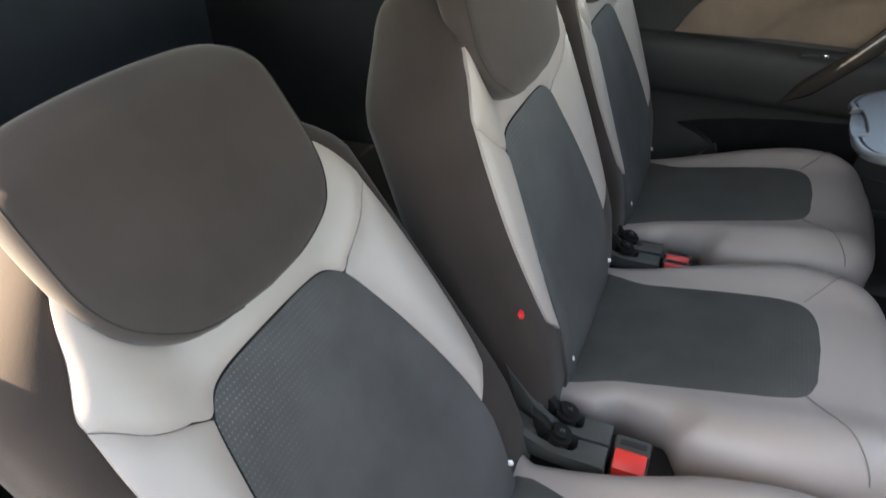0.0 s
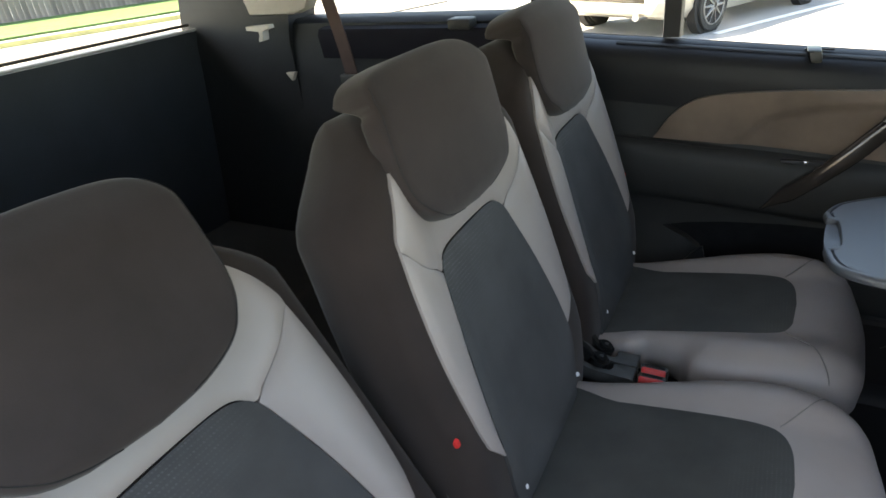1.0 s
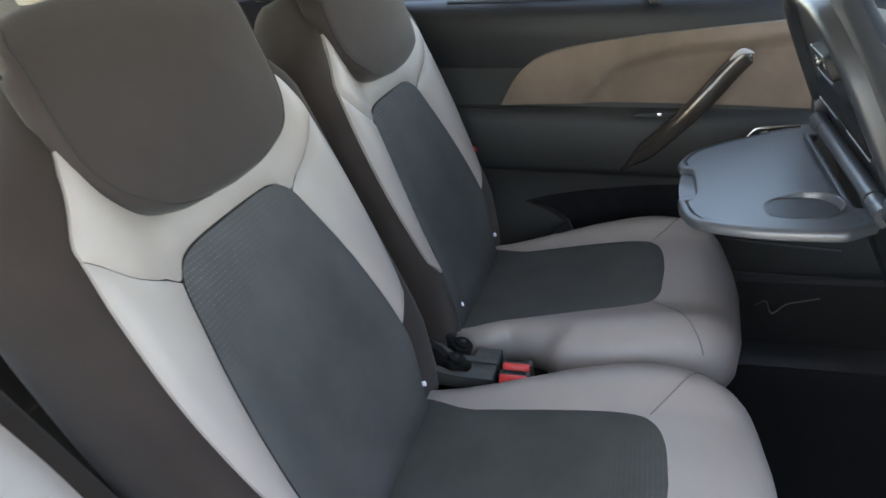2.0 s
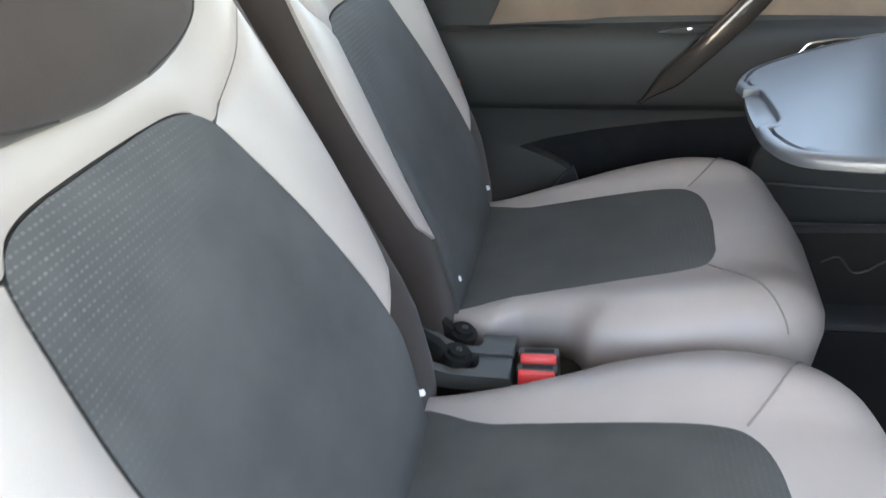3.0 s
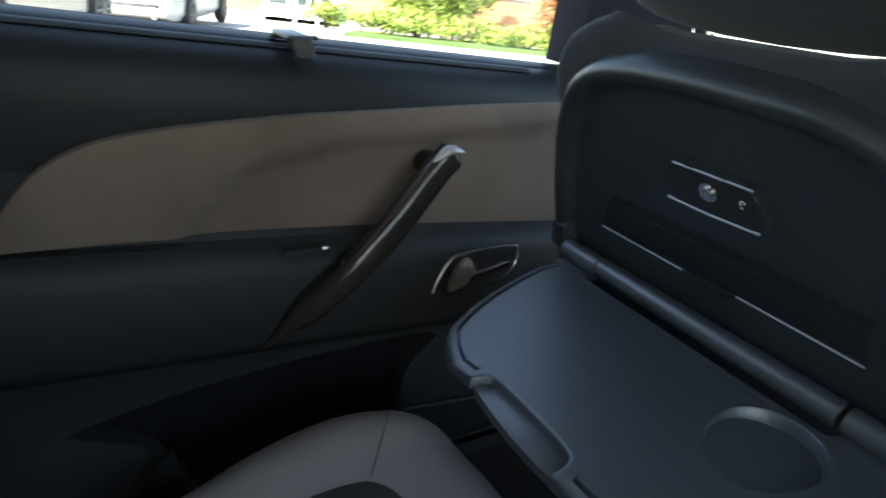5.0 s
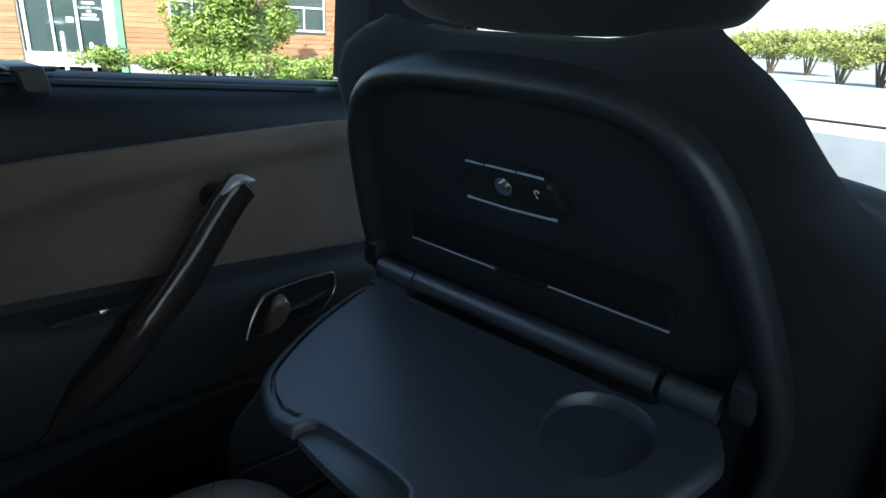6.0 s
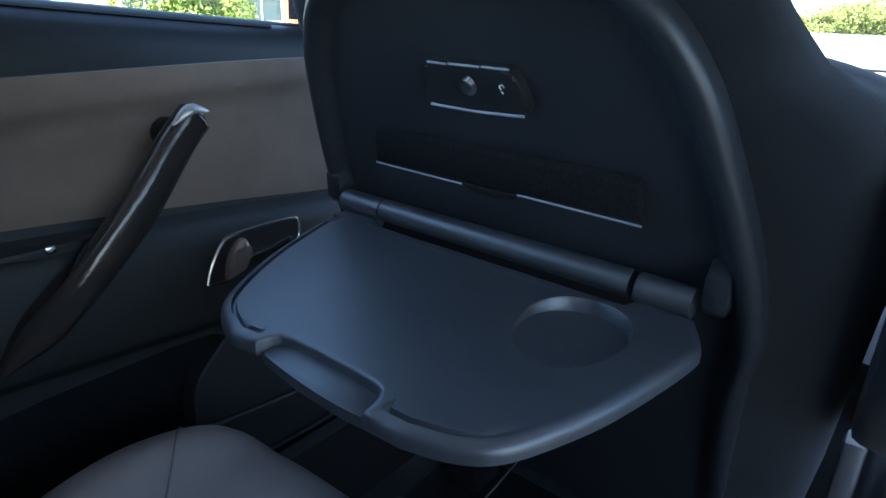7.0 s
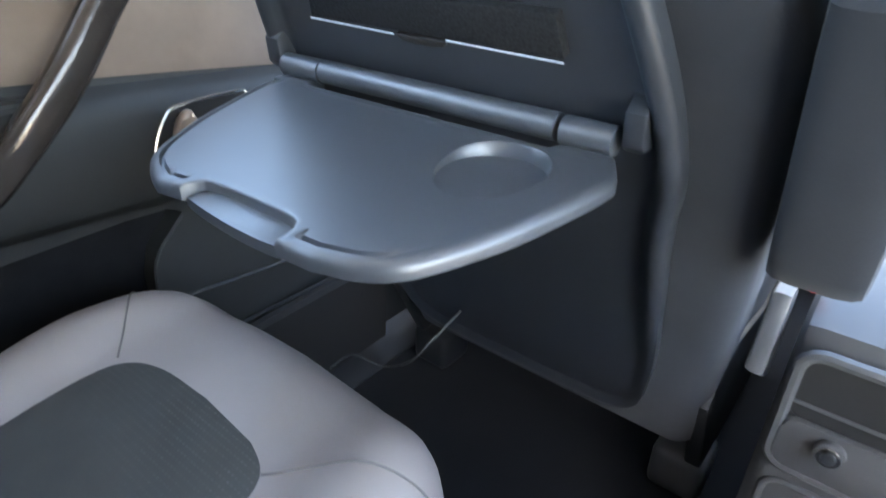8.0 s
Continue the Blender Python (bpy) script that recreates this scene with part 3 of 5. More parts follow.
pocket_stations = [0.0430, 0.0440, 0.06, 0.08, 0.10, 0.115, *steps(0.13, 0.43, 20), 0.442, 0.447, 0.458, 0.468, 0.480, 0.490, 0.4980, 0.4990]
part("lower_trim", loft([low_ring(x) for x in (-0.26, -0.15, -0.05, 0.0, *pocket_stations, 0.56, 0.65, 0.75, 0.86, 0.98)]), DOOR_DARK, door, "black lower door panel with a wedge-shaped map pocket")
beige = outline(
    [(0.004, 0.9755), (0.040, 1.033), (0.086, 1.0715), (0.151, 1.093), (0.27, 1.1115), (0.354, 1.1205), (0.634, 1.1445), (0.93, 1.156)],
    [(0.93, 1.156), (0.93, 0.964)],
    [(0.93, 0.964), (0.66, 0.9735), (0.45, 0.980), (0.27, 0.982), (0.12, 0.980), (0.004, 0.9755)],
)
part("insert_panel", sheet(beige, door_surface, 0.010, 0.003, 0.005, 0.0015, 0.025), BEIGE, door, "beige cloth door insert with a moulded fold")
part("seal", tube([door_surface(x, 0.9685, -0.010) for x in steps(-0.20, 0.95, 30)], 0.0022, 6), SEAM_SHADE, door)
# added black sheet that deepens the shade inside the map pocket
lining = []
for x in pocket_stations[2:-2]:
    (hi, lo), y = pocket_edges(x), door_depth(0.70 - SLOPE * x) + 0.026
    lining.append([(x, y, hi - 0.0015), (x, y + 0.003, hi - 0.0015), (x, y + 0.003, lo + 0.0015), (x, y, lo + 0.0015)])
part("map_pocket", loft(lining), POCKET_SHADE, door, "black sheet painted as the shade inside the map pocket")
part("pocket_rim", tube([(x, 0.7525, z) for x, z in curve_points([(0.498, 0.776), (0.480, 0.759), (0.459, 0.737), (0.448, 0.700), (0.443, 0.56)], 5)], 0.0026, 6), DOOR_DARK, door, "moulded front edge of the map pocket")
for x0, x1, z0, z1 in ((0.452, 0.68, 0.672, 0.648), (0.470, 0.72, 0.590, 0.582)):
    part("panel_rib", tube([(x0, 0.741, z0), ((x0 + x1) / 2, 0.739, (z0 + z1) / 2), (x1, 0.741, z1)], 0.0035, 6), DOOR_DARK, door, "moulded rib of the lower door panel")
part("pocket_flap", prism(outline([(0.088, 0.655), (0.120, 0.700), (0.142, 0.722)], [(0.142, 0.722), (0.150, 0.690), (0.146, 0.640)], [(0.146, 0.640), (0.088, 0.655)], per=4), 0.718, 0.7305, "y", 0.003), BLACK, door, "black plastic flap at the end of the pocket")
strip("pocket_wall", [(0.690, 0.60), (0.696, 0.607), (0.706, 0.607), (0.712, 0.60), (0.722, 0.45), (0.698, 0.44)], steps(0.12, 0.80, 10), SEAM_SHADE, door, "black plastic map pocket wall", shear=False)
# window line
strip("belt_strip", [(0.806, 1.177), (0.812, 1.182), (0.842, 1.185), (0.842, 1.177)], stations, DOOR_TOP, door, "grey strip along the window sill")
strip("window_seal", [(0.786, 1.1765), (0.789, 1.1795), (0.795, 1.1805), (0.795, 1.175)], steps(-0.10, 0.62, 10), RUBBER, door, "black rubber line at the sill")


def post(name, x0, x1, parent, y0=0.822, lean=0.11, top=1.56, thick=0.04, rake=0.0, material=None, z0=1.19):
    """An upright between two panes, leaning in towards the roof."""
    z0 = z0 + SLOPE * x0
    rings = []
    for k in steps(0, 1, 4):
        z, y, s = z0 + (top - z0) * k, y0 - lean * k * k, rake * k
        rings.append([(x0 + s, y, z), (x1 + s, y, z), (x1 + s + 0.004, y + thick / 2, z), (x1 + s, y + thick, z), (x0 + s, y + thick, z), (x0 + s - 0.004, y + thick / 2, z)])
    return part(name, loft(rings), material or BLACK, parent)


post("window_post", -0.003, 0.033, door)
for lo, hi in ((-0.19, 0.0), (0.03, 0.70)):
    rings = [[(x, 0.838 - 0.105 * k * k, 1.19 + SLOPE * x + (1.55 - 1.19) * k) for x in (lo, hi)] for k in steps(0, 1, 5)]
    pane = part("pane", loft(rings, closed=False), GLASS, door, "clear side window glass")
    pane.visible_shadow = False
# grip
line = curve_points([(0.470, 0.712, 1.060), (0.462, 0.711, 1.053), (0.440, 0.711, 1.030), (0.393, 0.706, 0.976), (0.345, 0.708, 0.926), (0.304, 0.717, 0.885), (0.278, 0.727, 0.858), (0.252, 0.737, 0.830)], 6)
n = len(line)
rings = []
for i, c in enumerate(line):
    way = (Vector(line[min(i + 1, n - 1)]) - Vector(line[max(i - 1, 0)])).normalized()
    out = Vector((0, -1, 0))
    flank = way.cross(out).normalized()
    k = i / (n - 1)
    w = 0.009 + 0.0085 * ramp(0.0, 0.10, k) - 0.002 * ramp(0.3, 0.6, k) + 0.002 * ramp(0.6, 0.85, k) - 0.0145 * ramp(0.70, 1.0, k)
    deep = 0.008 + 0.005 * ramp(0.0, 0.10, k) - 0.007 * ramp(0.6, 1.0, k)
    root = deep + 0.020 * ramp(0.40, 0.70, k) * ramp(1.0, 0.80, k)  # the lower half grows out of the panel
    broad = w + 0.004 * ramp(0.15, 0.5, k) * ramp(1.0, 0.75, k)
    rings.append([Vector(c) + flank * (w if math.cos(b) > 0 else broad) * math.copysign(abs(math.cos(b)) ** 0.75, math.cos(b)) + out * (deep if math.sin(b) > 0 else root) * math.copysign(abs(math.sin(b)) ** 0.75, math.sin(b)) for b in (2 * math.pi * j / 18 for j in range(18))])
part("pull_handle", loft(rings), GRIP, door, "glossy dark brown diagonal pull handle")
part("handle_mount", tube([(0.456, 0.765, 1.036), (0.457, 0.745, 1.040), (0.459, 0.726, 1.046), (0.461, 0.714, 1.051)], [0.016, 0.0125, 0.011, 0.009], 14), GRIP_ROOT, door, "dark brown mount of the pull handle")
part("handle_cap", tube(curve_points([(0.438, 0.7035, 1.052), (0.456, 0.700, 1.066), (0.476, 0.7015, 1.062)], 4), [0.001, 0.003, 0.0045, 0.0055, 0.006, 0.0055, 0.0045, 0.003, 0.001], 12, 0.5), SATIN, door, "bright metal end of the pull handle")
# window switch
dx = 0.322
part("switch_plate", prism(outline([(dx - 0.045, 0.9655), (dx - 0.04, 0.9705), (dx + 0.04, 0.9705), (dx + 0.045, 0.9655), (dx + 0.03, 0.9625), (dx - 0.03, 0.9625)], per=3) + np.array([(0, SLOPE * dx)]), 0.730, 0.744, "y", 0.0015), BLACK, door)
part("window_switch", box((dx - 0.004, 0.7285, 0.9645 + SLOPE * dx), (dx + 0.006, 0.7345, 0.9715 + SLOPE * dx), 0.002), CHROME, door, "small bright window switch")
# door release
ring = np.array([(0.468, 0.866), (0.475, 0.886), (0.489, 0.908), (0.506, 0.9165), (0.584, 0.9180), (0.597, 0.912), (0.597, 0.893), (0.582, 0.874), (0.560, 0.868), (0.512, 0.864)])
ring = outline(np.vstack([ring, ring[:1]]), per=4)
# no hollow here: a near-black slab gives the shade behind the lever
part("latch_recess", prism(ring * 0.97 + ring.mean(0) * 0.03, 0.7255, 0.745, "y", 0.001), SEAM_SHADE, door, "dark slab painted as the shaded recess of the door release")
part("latch_bezel", tube([(u, 0.7275, v) for u, v in np.vstack([ring, ring[:1]])], 0.0024, 8), CHROME, door, "thin chrome bezel")
part("release_lever", prism(outline([(0.489, 0.868), (0.493, 0.890), (0.505, 0.909), (0.517, 0.911), (0.520, 0.896), (0.516, 0.880), (0.504, 0.870)], per=3), 0.713, 0.730, "y", 0.006), LEVER, door, "chrome door release lever")
part("release_bar", tube([(0.522, 0.7235, 0.887), (0.550, 0.7225, 0.889), (0.582, 0.7235, 0.894)], 0.004, 8), CHROME, door, "chrome bar of the door release")

clip = thing("sunblind_hook", pose(0.305, 0.80, 1.159), "grey plastic sunblind hook clipped on the window sill", "hook")
part("hook_body", prism([(-0.017, 0.015), (0.009, 0.015), (0.013, -0.004), (0.010, -0.009), (-0.005, -0.009), (-0.008, -0.004)], -0.046, -0.032, "y", 0.004), HINGE_GREY, clip)
part("hook_arm", box((-0.017, -0.044, 0.010), (0.009, 0.016, 0.016), 0.003), HINGE_GREY, clip)
part("hook_foot", box((-0.020, 0.008, 0.006), (0.034, 0.016, 0.0105), 0.002), BLACK, clip)

header = wall("wall_left_frame", "left door frame of the car body, above and below the door")
strip("roof_rail", [(0.690, 1.500), (0.735, 1.500), (0.800, 1.525), (0.835, 1.560), (0.800, 1.600), (0.690, 1.590)], steps(-1.42, 0.98, 12), BLACK, header, "black roof rail above the door", shear=False)
strip("door_sill", [(0.690, 0.384), (0.735, 0.430), (0.800, 0.436), (0.850, 0.400), (0.850, 0.300), (0.690, 0.300)], steps(-0.42, 1.75, 8), BLACK, header, "black sill below the door", shear=False)

# left rear quarter, pillars and tailgate
quarter = wall("wall_left", "dark left load-space side trim of the car")
prof = [(0.715, 1.262), (0.70, 1.25), (0.695, 1.20), (0.69, 1.0), (0.68, 0.75), (0.67, 0.50), (0.78, 0.50), (0.80, 1.262)]
# darker trim tone paints the shaded side of the load space
strip("side_trim", prof, steps(-1.40, -0.24, 10), SHADED_LOAD_TRIM, quarter, shear=False)
strip("sill_trim", [(0.66, 1.225), (0.668, 1.24), (0.70, 1.2445), (0.70, 1.16), (0.672, 1.165)], steps(-0.86, -0.34, 6), PILLAR, quarter, "black ledge under the quarter window", shear=False)
part("latch_box", box((-0.47, 0.655, 1.236), (-0.41, 0.70, 1.262), 0.006), BLACK, quarter)
pane = part("pane", loft([[(x, 0.80 - 0.10 * k, 1.26 + 0.28 * k) for x in (-0.92, -0.26)] for k in (0, 0.5, 1)], closed=False), GLASS, quarter, "quarter window glass")
pane.visible_shadow = False
post("c_pillar", -0.30, -0.22, quarter, 0.80, 0.10, 1.56, 0.05, -0.05)
rings = []
for k in steps(0, 1, 6):
    z = 0.5 + 1.06 * k
    s = 0.10 * ramp(0.72, 1, k)
    rings.append([(-1.42 + s, 0.70, z), (-1.34 + s, 0.695, z), (-1.10 + 1.1 * s, 0.705 - 0.04 * k, z), (-0.98 + s, 0.71 - 0.04 * k, z), (-0.98 + s, 0.80, z), (-1.42 + s, 0.80, z)])
part("d_pillar", loft(rings), SHADED_LOAD_TRIM, quarter, "dark rear corner pillar")
part("pillar_cover", prism([(-1.03, 1.287), (-0.88, 1.287), (-0.84, 1.30), (-0.78, 1.40), (-0.95, 1.52), (-1.10, 1.50)], 0.60, 0.65, "y", 0.008), TRIM_LIGHT, quarter, "pale upper pillar cover")

hook = thing("bag_hook", pose(-1.02, 0.615, 1.245), "small pale bag hook on the load-space trim", "hook")
part("hook_plate", prism([(-0.035, 0.013), (0.045, 0.018), (0.047, 0.008), (0.022, 0.003), (0.020, -0.022), (0.004, -0.026), (0.004, -0.018), (0.011, -0.012), (0.011, 0.002), (-0.034, 0.003)], -0.012, 0.012, "y", 0.0015), TRIM_LIGHT, hook)
cap = thing("trim_clip", pose(-0.97, 0.655, 1.12), "small bright clip on the load-space trim", "clip")
part("clip_body", prism([(-0.015, 0.008), (0.018, 0.01), (0.004, -0.014)], -0.008, 0.008, "y", 0.002), TRIM_LIGHT, cap)

belt = thing("seat_belt", pose(-0.735, 0.615, 1.125), "brown third-row seat belt hanging from the pillar", "seat belt")
rings = [[(0.72 * x - 0.20 * z + 0.003 * math.sin(9 * k), y, z) for x, y in ((-0.026, 0), (0.026, 0), (0.026, 0.003), (-0.026, 0.003))] for k, z in ((k, -0.012 + 0.44 * k) for k in steps(0, 1, 10))]
part("webbing", loft(rings), WEBBING, belt)
tongue = part("tongue", prism(outline([(-0.030, 0.008), (0.030, 0.008), (0.032, -0.006), (0.016, -0.014), (0.016, -0.05), (-0.016, -0.05), (-0.016, -0.014), (-0.032, -0.006)], per=2), -0.006, 0.004, "y", 0.002), SATIN, belt, "bright metal belt tongue")
# near-black box gives the shade of the tongue's opening
part("slot", box((-0.008, -0.008, -0.044), (0.008, 0.006, -0.022), 0.001), SEAM_SHADE, tongue)
part("tongue_grip", box((-0.032, -0.010, -0.010), (0.032, 0.008, 0.012), 0.004), BLACK, belt)

# sunlight on the ledge is painted in as a pale colour
SUNLIT_LEDGE = plastic("sunlit_ledge", (0.46, 0.48, 0.51), 0.4)
tail = wall("wall_rear", "dark trimmed inside of the tailgate with its window")
prof = [(-0.74, 0.5), (-0.74, 1.20), (-0.70, 1.235), (0.70, 1.235), (0.72, 1.20), (0.72, 0.5)]
bm = loft([[(x + 0.06 * ramp(1.0, 1.3, z), y, z) for y, z in prof] for x in (-1.50, -1.40)])
part("tailgate_trim", bm, LIT_LOAD_TRIM, tail)
part("window_ledge", tube([(-1.345, y, 1.240) for y in steps(-0.70, 0.69, 12)], 0.0045, 8), SUNLIT_LEDGE, tail, "ledge along the tailgate window, painted pale as if sunlit")
part("window_seal", tube([(-1.372, y, 1.2535) for y in steps(-0.70, 0.69, 12)], 0.0045, 6), RUBBER, tail, "black rubber line below the tailgate window")
pane = part("pane", loft([[(-1.43 + 0.10 * k, y, 1.235 + 0.30 * k) for y in (-0.66, 0.70)] for k in (0, 0.5, 1)], closed=False), GLASS, tail, "tailgate window glass")
pane.visible_shadow = False
part("top_rail", box((-1.42, -0.66, 1.50), (-1.28, 0.66, 1.56), 0.02), TRIM_LIGHT, tail)

right = wall("wall_right", "right body side with the open rear doorway")
strip("side_trim", [(-y, z) for y, z in [(0.715, 1.262), (0.695, 1.20), (0.69, 1.0), (0.67, 0.50), (0.80, 0.50), (0.82, 1.262)]], steps(-1.40, -0.36, 6), DOOR_DARK, right, shear=False)
part("rear_pillar", loft([[(-1.42, -0.60, z), (-0.95, -0.66, z), (-0.95, -0.80, z), (-1.42, -0.80, z)] for z in (0.5, 1.58)]), DOOR_DARK, right)
# unseen pillar, widened to the rear to keep sun off the load space
part("door_pillar", loft([[(-0.96, -0.70 + 0.06 * k, 0.45 + 1.1 * k), (-0.50 - 0.10 * k, -0.74 + 0.06 * k, 0.45 + 1.1 * k), (-0.50 - 0.10 * k, -0.81 + 0.10 * k, 0.45 + 1.1 * k), (-0.96, -0.82 + 0.1 * k, 0.45 + 1.1 * k)] for k in steps(0, 1, 4)]), BLACK, right)
part("sill", box((-0.40, -0.84, 0.30), (0.85, -0.70, 0.44), 0.02), BLACK, right, "black door sill")
part("front_pillar", loft([[(0.78, -0.70 + 0.07 * k, 0.40 + 1.15 * k), (0.90, -0.70 + 0.07 * k, 0.40 + 1.15 * k), (0.90, -0.80 + 0.09 * k, 0.40 + 1.15 * k), (0.78, -0.80 + 0.09 * k, 0.40 + 1.15 * k)] for k in steps(0, 1, 4)]), BLACK, right)
strip("front_door_trim", [(-0.74, 1.19), (-0.72, 1.1), (-0.72, 0.42), (-0.82, 0.42), (-0.84, 1.19)], steps(0.90, 1.75, 4), DOOR_DARK, right)

# unseen door, its angle chosen to hold back light from the right
open_door = wall("door_2", "half-open right rear car door, out of view, shading the doorway")
open_door.matrix_basis = pose(0.86, -0.86, 0, 0, 0, 212)
leafp = [(0.0, 0.42), (0.85, 0.42), (0.98, 0.70), (1.0, 1.18), (0.02, 1.16)]
part("door_panel", prism(leafp, -0.09, 0.06, "y", 0.02), BODY_PAINT, open_door)
part("inner_trim", prism([(u * 0.94 + 0.02, v * 0.97 + 0.01) for u, v in leafp], 0.05, 0.09, "y", 0.015), DOOR_DARK, open_door)
part("window_frame", tube([(0.02, 0, 1.16), (0.10, 0.05, 1.50), (0.72, 0.07, 1.54), (1.0, 0.0, 1.18)], 0.018, 8), BLACK, open_door)

front = wall("wall_front", "front part of the cabin with pillars and windscreen")
post("b_pillar", 0.702, 0.915, front, 0.79, 0.11, 1.56, 0.07, 0.0, PILLAR)
strip("front_door_trim", [(0.74, 1.19), (0.72, 1.1), (0.72, 0.42), (0.82, 0.42), (0.84, 1.19)], steps(1.0, 1.75, 4), DOOR_DARK, front)
for s in (-1, 1):
    part("windscreen_pillar", tube([(0.66, s * 0.66, 1.55), (1.15, s * 0.67, 1.47), (1.5, s * 0.70, 1.32), (1.95, s * 0.74, 1.08)], 0.035, 8), BLACK, front)
pane = part("windscreen", loft([[(0.68 + 1.32 * k, y, 1.60 - 0.16 * k - 0.36 * k * k) for y in (-0.66, 0.66)] for k in steps(0, 1, 8)], closed=False), GLASS, front, "clear windscreen")
pane.visible_shadow = False
dash = thing("dashboard", pose(1.5, 0, 0.95), "blue-grey dashboard below the windscreen", "dashboard")
bm = loft([[(x, y, z) for x, z in ((-0.08, 0.125), (-0.05, 0.165), (0.0, 0.185), (0.12, 0.200), (0.30, 0.180), (0.38, 0.10), (0.38, -0.35), (-0.02, -0.40), (-0.06, 0.0))] for y in steps(-0.72, 0.72, 12)])
part("dash_top", bm, DASH_TOP, dash)
part("dash_seam", tube([(-0.064, y, 0.145) for y in steps(-0.70, 0.70, 8)], 0.003, 6), SEAM_SHADE, dash)
part("bulkhead", box((1.72, -0.74, 0.35), (1.80, 0.74, 1.06), 0.01), DOOR_DARK, front)

# outer skin of the body
SKIN = [(0.848, 0.30), (0.895, 0.50), (0.905, 0.80), (0.885, 1.05), (0.850, 1.185), (0.8465, 1.165), (0.865, 1.05), (0.880, 0.80), (0.872, 0.50), (0.852, 0.34)]
strip("body_side", SKIN, steps(-1.52, 1.85, 14), BODY_PAINT, header, "dark grey painted body side")
for lo, hi in ((-1.52, -0.42), (0.92, 1.85)):
    strip("body_side", [(-y, z) for y, z in SKIN], steps(lo, hi, 6), BODY_PAINT, right, "dark grey painted body side")
part("tailgate_skin", box((-1.56, -0.84, 0.42), (-1.525, 0.84, 1.21), 0.015), BODY_PAINT, tail, "dark grey painted tailgate")
roof = []
for x in steps(-1.62, 0.70, 18):
    crown_z = 1.665 - 0.05 * ramp(0.2, 1.15, x) - 0.08 * ramp(-0.5, -1.42, x)
    inner = [(y, crown_z + 0.03 * (1 - (y / 0.70) ** 2) - 0.07 * ramp(0.55, 0.80, abs(y))) for y in steps(-0.695, 0.82, 20)]
    roof.append([(x, y, z) for y, z in inner] + [(x, y, z + 0.012) for y, z in reversed(inner)])
part("roof_skin", loft(roof), BODY_PAINT, header, "dark grey painted roof")
part("bonnet", prism([(1.88, 0.35), (1.88, 1.02), (1.98, 1.045), (2.45, 0.95), (2.68, 0.80), (2.75, 0.60), (2.72, 0.35)], -0.80, 0.80, "y", 0.03), BODY_PAINT, front, "dark grey painted bonnet")

# ---- front passenger seat with its folding table ----
SEAT_Y = 0.408
front_seat = thing("front_seat", pose(0.95, SEAT_Y, FLOOR), "front passenger seat with black moulded back shell", "car seat")
HINGE = (0.578 - 0.95, 0.0, 0.975 - FLOOR)


def wide(h):
    return float(np.interp(h, (-0.5, -0.25, 0.06, 0.12, 0.136, 0.148, 0.155, 0.163, 0.175, 0.196, 0.223, 0.243, 0.257, 0.263), (0.245, 0.268, 0.281, 0.270, 0.261, 0.250, 0.238, 0.222, 0.216, 0.205, 0.191, 0.175, 0.156, 0.142)))


def outer(h):
    """The side next to the door."""
    return float(np.interp(h, (-0.5, 0.14, 0.18, 0.21, 0.23, 0.245, 0.257, 0.263), (0.214, 0.214, 0.210, 0.199, 0.186, 0.171, 0.150, 0.128)))


def saddle(a, h):
    """The top edge dips between two raised shoulders."""
    return h + (0.013 * ramp(0.060, 0.135, abs(a)) - 0.0135) * ramp(0.17, 0.262, h)


rings = []
for h in [-0.50, -0.42, -0.30, -0.2, -0.1, 0.0, 0.06, 0.10, 0.12, 0.135, 0.147, 0.156, 0.164, 0.172, 0.18, 0.188, 0.197, 0.21, 0.225, 0.236, 0.245, 0.252, 0.258, 0.262]:
    rear = 0.012 + rounding(0.265 - h, 0.025)
    fore = max(rear + 0.026, 0.14 - 0.096 * ramp(0.08, 0.22, h))
    taper = 0.040 * ramp(0.10, 0.16, h)
    r = min(0.030, 0.45 * (fore - rear))
    out, inn = outer(h), -wide(h)
    ring = [(fore, y, saddle(y, h)) for y in (inn + taper + r + (out - inn - 2 * taper - 2 * r) * k / 12 for k in range(1, 12))]
    for cx, cy, a0 in ((fore - r, out - taper - r, 0), (rear + r, out - r, 90)):
        ring += [(cx + r * math.cos(b), cy + r * math.sin(b), saddle(cy + r * math.sin(b), h)) for b in (radians(a0 + 18 * k) for k in range(6))]
    ring += [(rear, y, saddle(y, h)) for y in (out - r - (out - inn - 2 * r) * k / 12 for k in range(1, 12))]
    for cx, cy, a0 in ((rear + r, inn + r, 180), (fore - r, inn + taper + r, 270)):
        ring += [(cx + r * math.cos(b), cy + r * math.sin(b), saddle(cy + r * math.sin(b), h)) for b in (radians(a0 + 18 * k) for k in range(6))]
    rings.append(ring)
spine = sum(p[0] for p in rings[-1]) / len(rings[-1])
rings.append([(spine + 0.3 * (x - spine), y * 0.985, h + 0.002) for x, y, h in rings[-1]])
rings.append([(spine, y * 0.98, h + 0.0005) for x, y, h in rings[-1]])
fback = part("backrest", loft(rings, caps=False), FRONT_CLOTH, front_seat, "dark blue-grey cloth seat back")
fback.matrix_basis = pose(*HINGE, 0, -24.0, 0)
shell_half = [(0.0, 0.242), (0.05, 0.241), (0.085, 0.238), (0.114, 0.231), (0.137, 0.218), (0.154, 0.202), (0.170, 0.177), (0.184, 0.145), (0.202, 0.083), (0.214, 0.03), (0.220, -0.02), (0.220, -0.055), (0.215, -0.09), (0.212, -0.13), (0.208, -0.22), (0.198, -0.35), (0.16, -0.455), (0.0, -0.47)]
